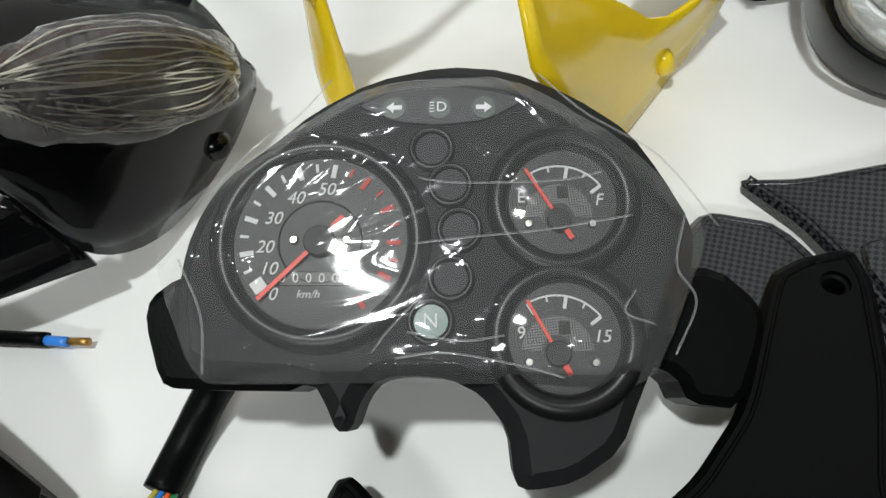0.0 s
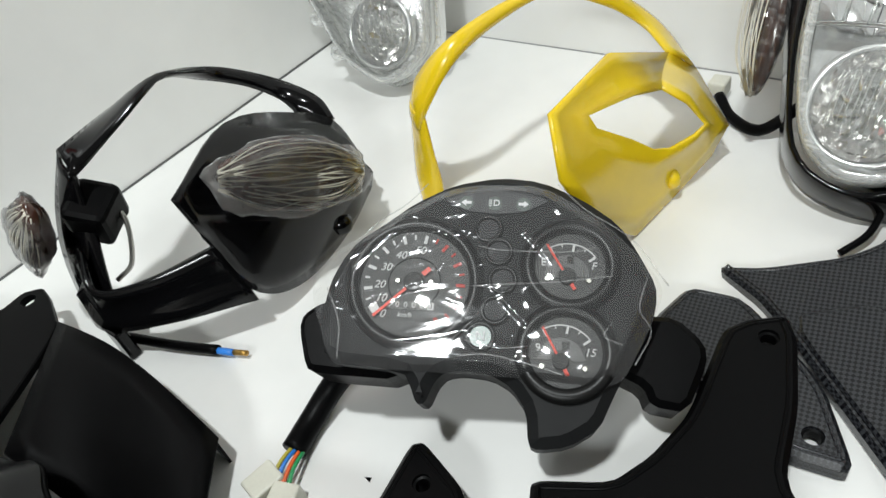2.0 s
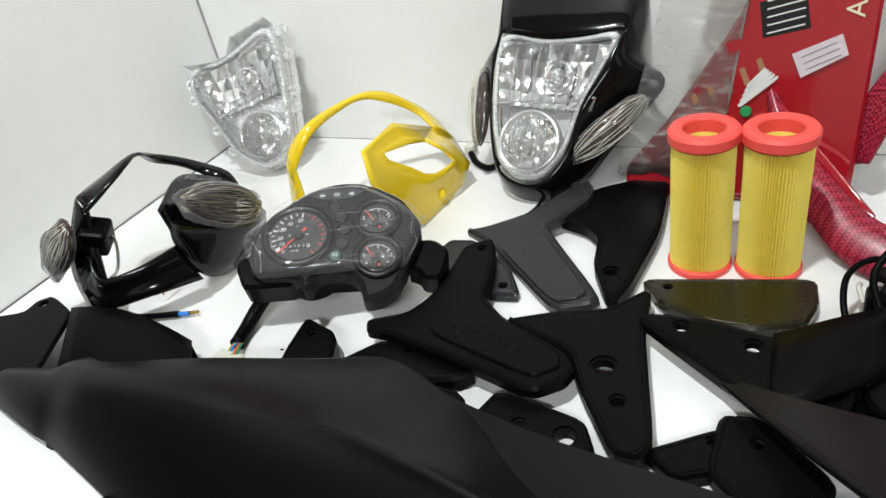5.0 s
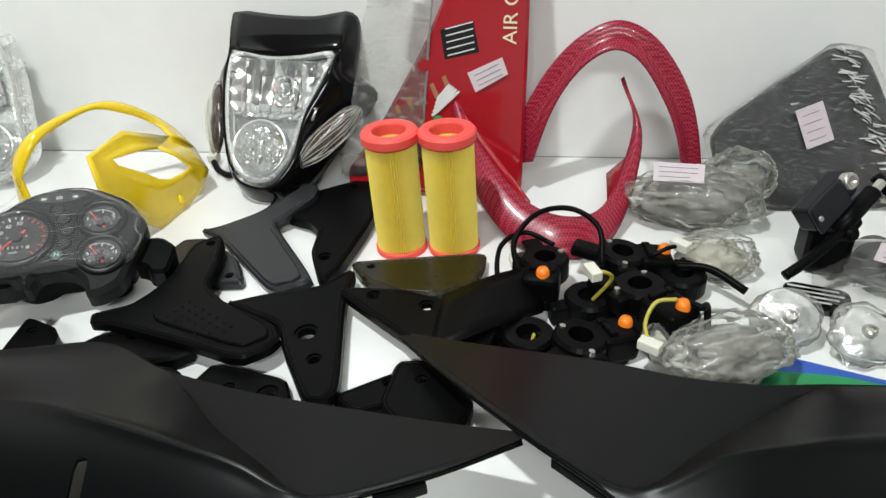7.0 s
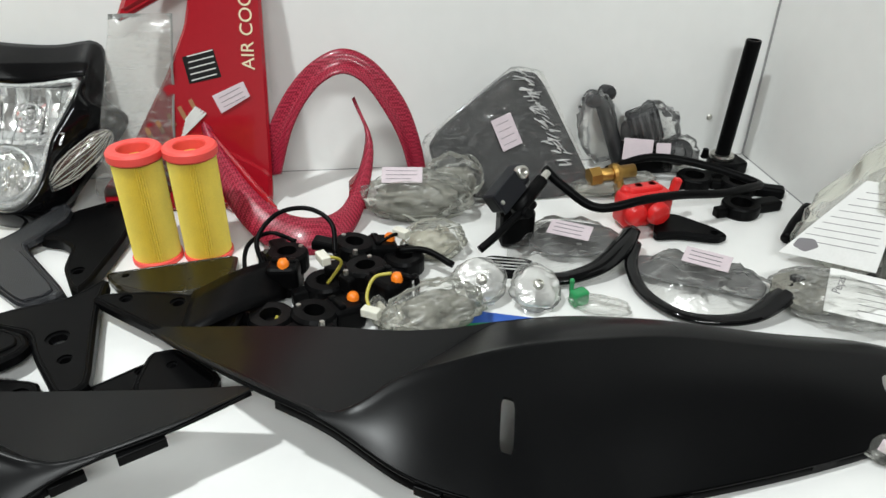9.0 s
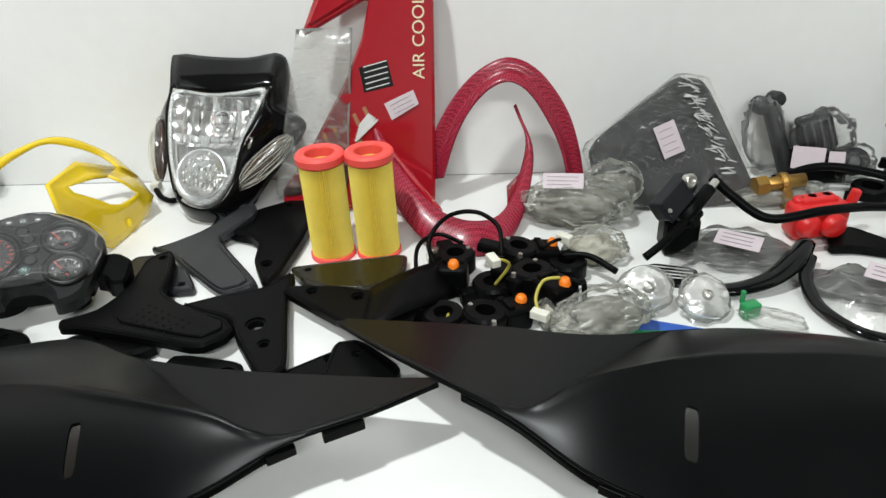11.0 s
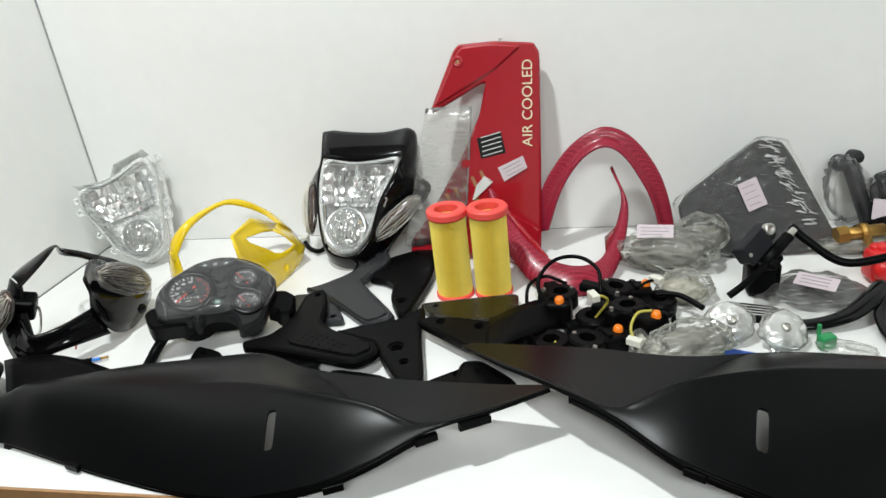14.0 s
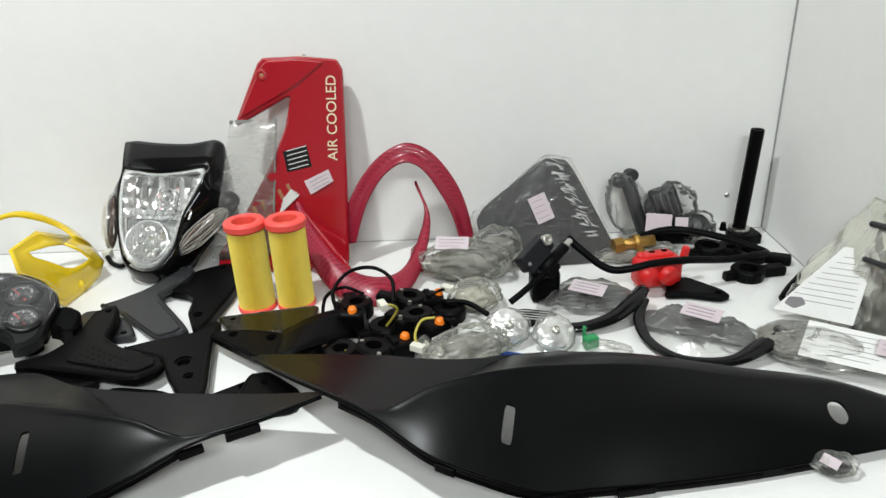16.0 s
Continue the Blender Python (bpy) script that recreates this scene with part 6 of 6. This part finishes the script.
def bag_point(u, v, back=0.0):
    """A point of the bag leaning on the side wall: u along it, v up it."""
    k, w = (0, u * 2) if u < 0.5 else (1, u * 2 - 1)
    p = foot[k].lerp(foot[k + 1], w).lerp(head[k].lerp(head[k + 1], w), v)
    n = Vector((u * 5, v * 5, 3))
    p += Vector((0.008 * noise.noise(n) - 0.010 * math.sin(math.pi * v), 0.010 * noise.noise(n + Vector((0, 0, 5))) - 0.006 * math.sin(math.pi * v), 0.007 * noise.noise(n * 1.7)))
    return Vector((min(1.846, p.x + back), p.y + back, max(0.002, p.z)))


part("bag", local(rb, sheet([[bag_point(i / 24, j / 24) for j in range(25)] for i in range(25)], 0.0006)), WRAP, rb, "crumpled clear plastic bag", smooth=True)
part("bagged_part", local(rb, sheet([[bag_point(0.52 + 0.42 * i / 8, 0.06 + 0.78 * j / 8, 0.007) for j in range(9)] for i in range(9)], 0.003)), BAGGREY, rb, "grey flat part inside the bag", smooth=True)
for v in (0.60, 0.84):
    part("strap", local(rb, tube([bag_point(0.50 + 0.11 * i, v, -0.002) for i in range(5)], 0.0045, 4, 7)), DARKGREY, rb, smooth=True)
sm = frame_from(1.768, -0.388, 0.070, (0.10, -0.125, 0.030), (0.03, 0.10, 0.12))
sp = part("instruction_sheet", moved(slab([(-0.060, -0.052), (0.060, -0.055), (0.066, 0.060), (0.020, 0.062)], 0, 0.0008, (), 0.0002, 0), rb.matrix_basis.inverted() @ sm), SHEETPAPER, rb, "white sheet with unreadable print")
for q in range(9):
    part("print_bar", moved(box(-0.045 + 0.008 * q, -0.0004, 0.0009, 0.050, 0.0004, 0.0012), rb.matrix_basis.inverted() @ sm @ pose(0.004, -0.030 + 0.0095 * q, 0)), INK, sp)
part("print_figure", moved(slab([(-0.045, -0.040), (-0.028, -0.046), (-0.012, -0.036), (-0.020, -0.026), (-0.040, -0.028)], 0.0009, 0.0013, (), 0.0002), rb.matrix_basis.inverted() @ sm), INK, sp)
part("bag_grip", local(rb, tube([(1.750, -0.325, 0.010), (1.775, -0.300, 0.020), (1.810, -0.270, 0.030)], 0.009, 5, 8)), BLACK, rb, smooth=True)
part("chain", local(rb, tube([(1.785, -0.452, 0.012), (1.812, -0.440, 0.018), (1.842, -0.438, 0.024)], 0.010, 6, 7)), DARKGREY, rb)

pb = thing("parts_bag", "flat clear bag with printed sheet and price ticket", "parts bag", pose(1.76, -0.53, 0))
part("bagged_part", local(pb, moved(crumpled(0.050, 0.040, 0.022, 23, 0.3, 3, 4), pose(1.700, -0.470, 0))), BAGGREY, pb)
part("bag", local(pb, moved(crumpled(0.080, 0.055, 0.024, 29, 0.25, 3.4, 5), pose(1.725, -0.490, 0, 0, 0, -30))), WRAPTHIN, pb, "crumpled clear plastic bag")
pm = pb.matrix_basis.inverted() @ pose(1.752, -0.525, 0.040, 14, 0, -30)
ps = part("printed_sheet", moved(slab([(-0.066, -0.036), (0.070, -0.036), (0.070, 0.036), (-0.060, 0.040)], 0, 0.0008, (), 0.0002, 0), pm), SHEETPAPER, pb, "white printed sheet")
part("lettering", moved(lettering("Peças", 0.014), pm @ pose(-0.050, 0.012, 0.0010, 0, 0, 78)), INK, ps)
for q in range(6):
    part("print_bar", moved(box(-0.030, -0.0004, 0.0009, 0.040 - 0.010 * (q % 3), 0.0004, 0.0012), pm @ pose(0.0, 0.026 - 0.010 * q, 0)), INK, ps)
pt = part("price_ticket", moved(slab([(-0.044, -0.016), (0.044, -0.016), (0.044, 0.016), (-0.044, 0.016)], 0.003, 0.0038, (), 0.0002, 0), pm @ pose(0.070, 0.004, 0.004, 0, 0, -4)), LABEL, pb, "paper price ticket")
part("lettering", moved(lettering("R$", 0.016), pm @ pose(0.098, 0.006, 0.0084, 0, 0, 172)), INK, pt)
for q in range(2):
    part("print_bar", moved(box(-0.030, -0.0005, 0.0079, 0.012, 0.0005, 0.0083), pm @ pose(0.062, 0.010 - 0.010 * q, 0, 0, 0, -4)), INK, pt)

# ---- small things ----
gc = thing("bagged_clip", "green plastic clip in a small clear bag", "clip", pose(1.415, -0.440, 0))
part("clip", local(gc, moved(box(-0.010, -0.008, 0.002, 0.012, 0.008, 0.022, 0.003), pose(1.408, -0.440, 0, 0, 0, 20))), GREENPLASTIC, gc)
part("prong", local(gc, box(1.397, -0.438, 0.018, 1.402, -0.432, 0.036, 0.001)), GREENPLASTIC, gc)
part("bag", local(gc, moved(crumpled(0.040, 0.018, 0.010, 37, 0.25, 3, 4), pose(1.432, -0.455, 0, 0, 0, -25))), WRAPTHIN, gc)
card = thing("printed_card", "blue and green printed card lying flat", "card", pose(1.31, -0.51, 0))
part("sheet", local(card, slab([(1.262, -0.436), (1.395, -0.478), (1.375, -0.540), (1.242, -0.498)], 0.0005, 0.0015, (), 0.0003, 0)), CARDBLUE, card)
part("green_field", local(card, slab([(1.250, -0.466), (1.330, -0.468), (1.393, -0.484), (1.373, -0.536), (1.246, -0.497)], 0.0016, 0.0021, (), 0.0002, 1)), CARDGREEN, card)
sw = thing("wrapped_fitting", "small dark part in a tight clear bag with label", "wrapped part", pose(1.632, -0.715, 0))
part("bagged_part", crumpled(0.020, 0.014, 0.012, 41, 0.2, 2, 3), BLACK, sw)
part("bag", crumpled(0.026, 0.019, 0.014, 43, 0.25, 3, 4), WRAP, sw)
part("price_label", moved(slab([(-0.010, -0.006), (0.010, -0.006), (0.010, 0.006), (-0.010, 0.006)], 0, 0.0006, (), 0.0002, 0), pose(-0.010, -0.010, 0.024, 40, 0, -55)), LABEL, sw)
sc = tagged(part("wall_screw", lathe([(0, 0.003), (0.004, 0.0028), (0.0055, 0.001), (0.0055, 0)], 16, pose(1.769, 0.0, 0.075, 90, 0, 0)), STEEL), "small steel screw head in the back panel", "screw")
tagged(part("paper_scrap", slab([(0.452, -0.512), (0.456, -0.510), (0.457, -0.513)], 0.0004, 0.001, (), 0.0002, 0), BLACK), "tiny dark plastic crumb on the worktop", "crumb")
po = tagged(part("wall_poster", box(0.0005, -0.520, 0.570, 0.003, -0.104, 0.860), DARKBROWN), "dark brown poster with a coral red block on the side panel", "poster")
part("red_block", box(0.003, -0.500, 0.571, 0.0036, -0.190, 0.850), CORALPRINT, po, "coral red printed block")
for k in range(3):
    part("print_bar", box(0.0036, -0.290 + 0.030 * k, 0.578, 0.0040, -0.272 + 0.030 * k, 0.630), PALEPRINT, po)
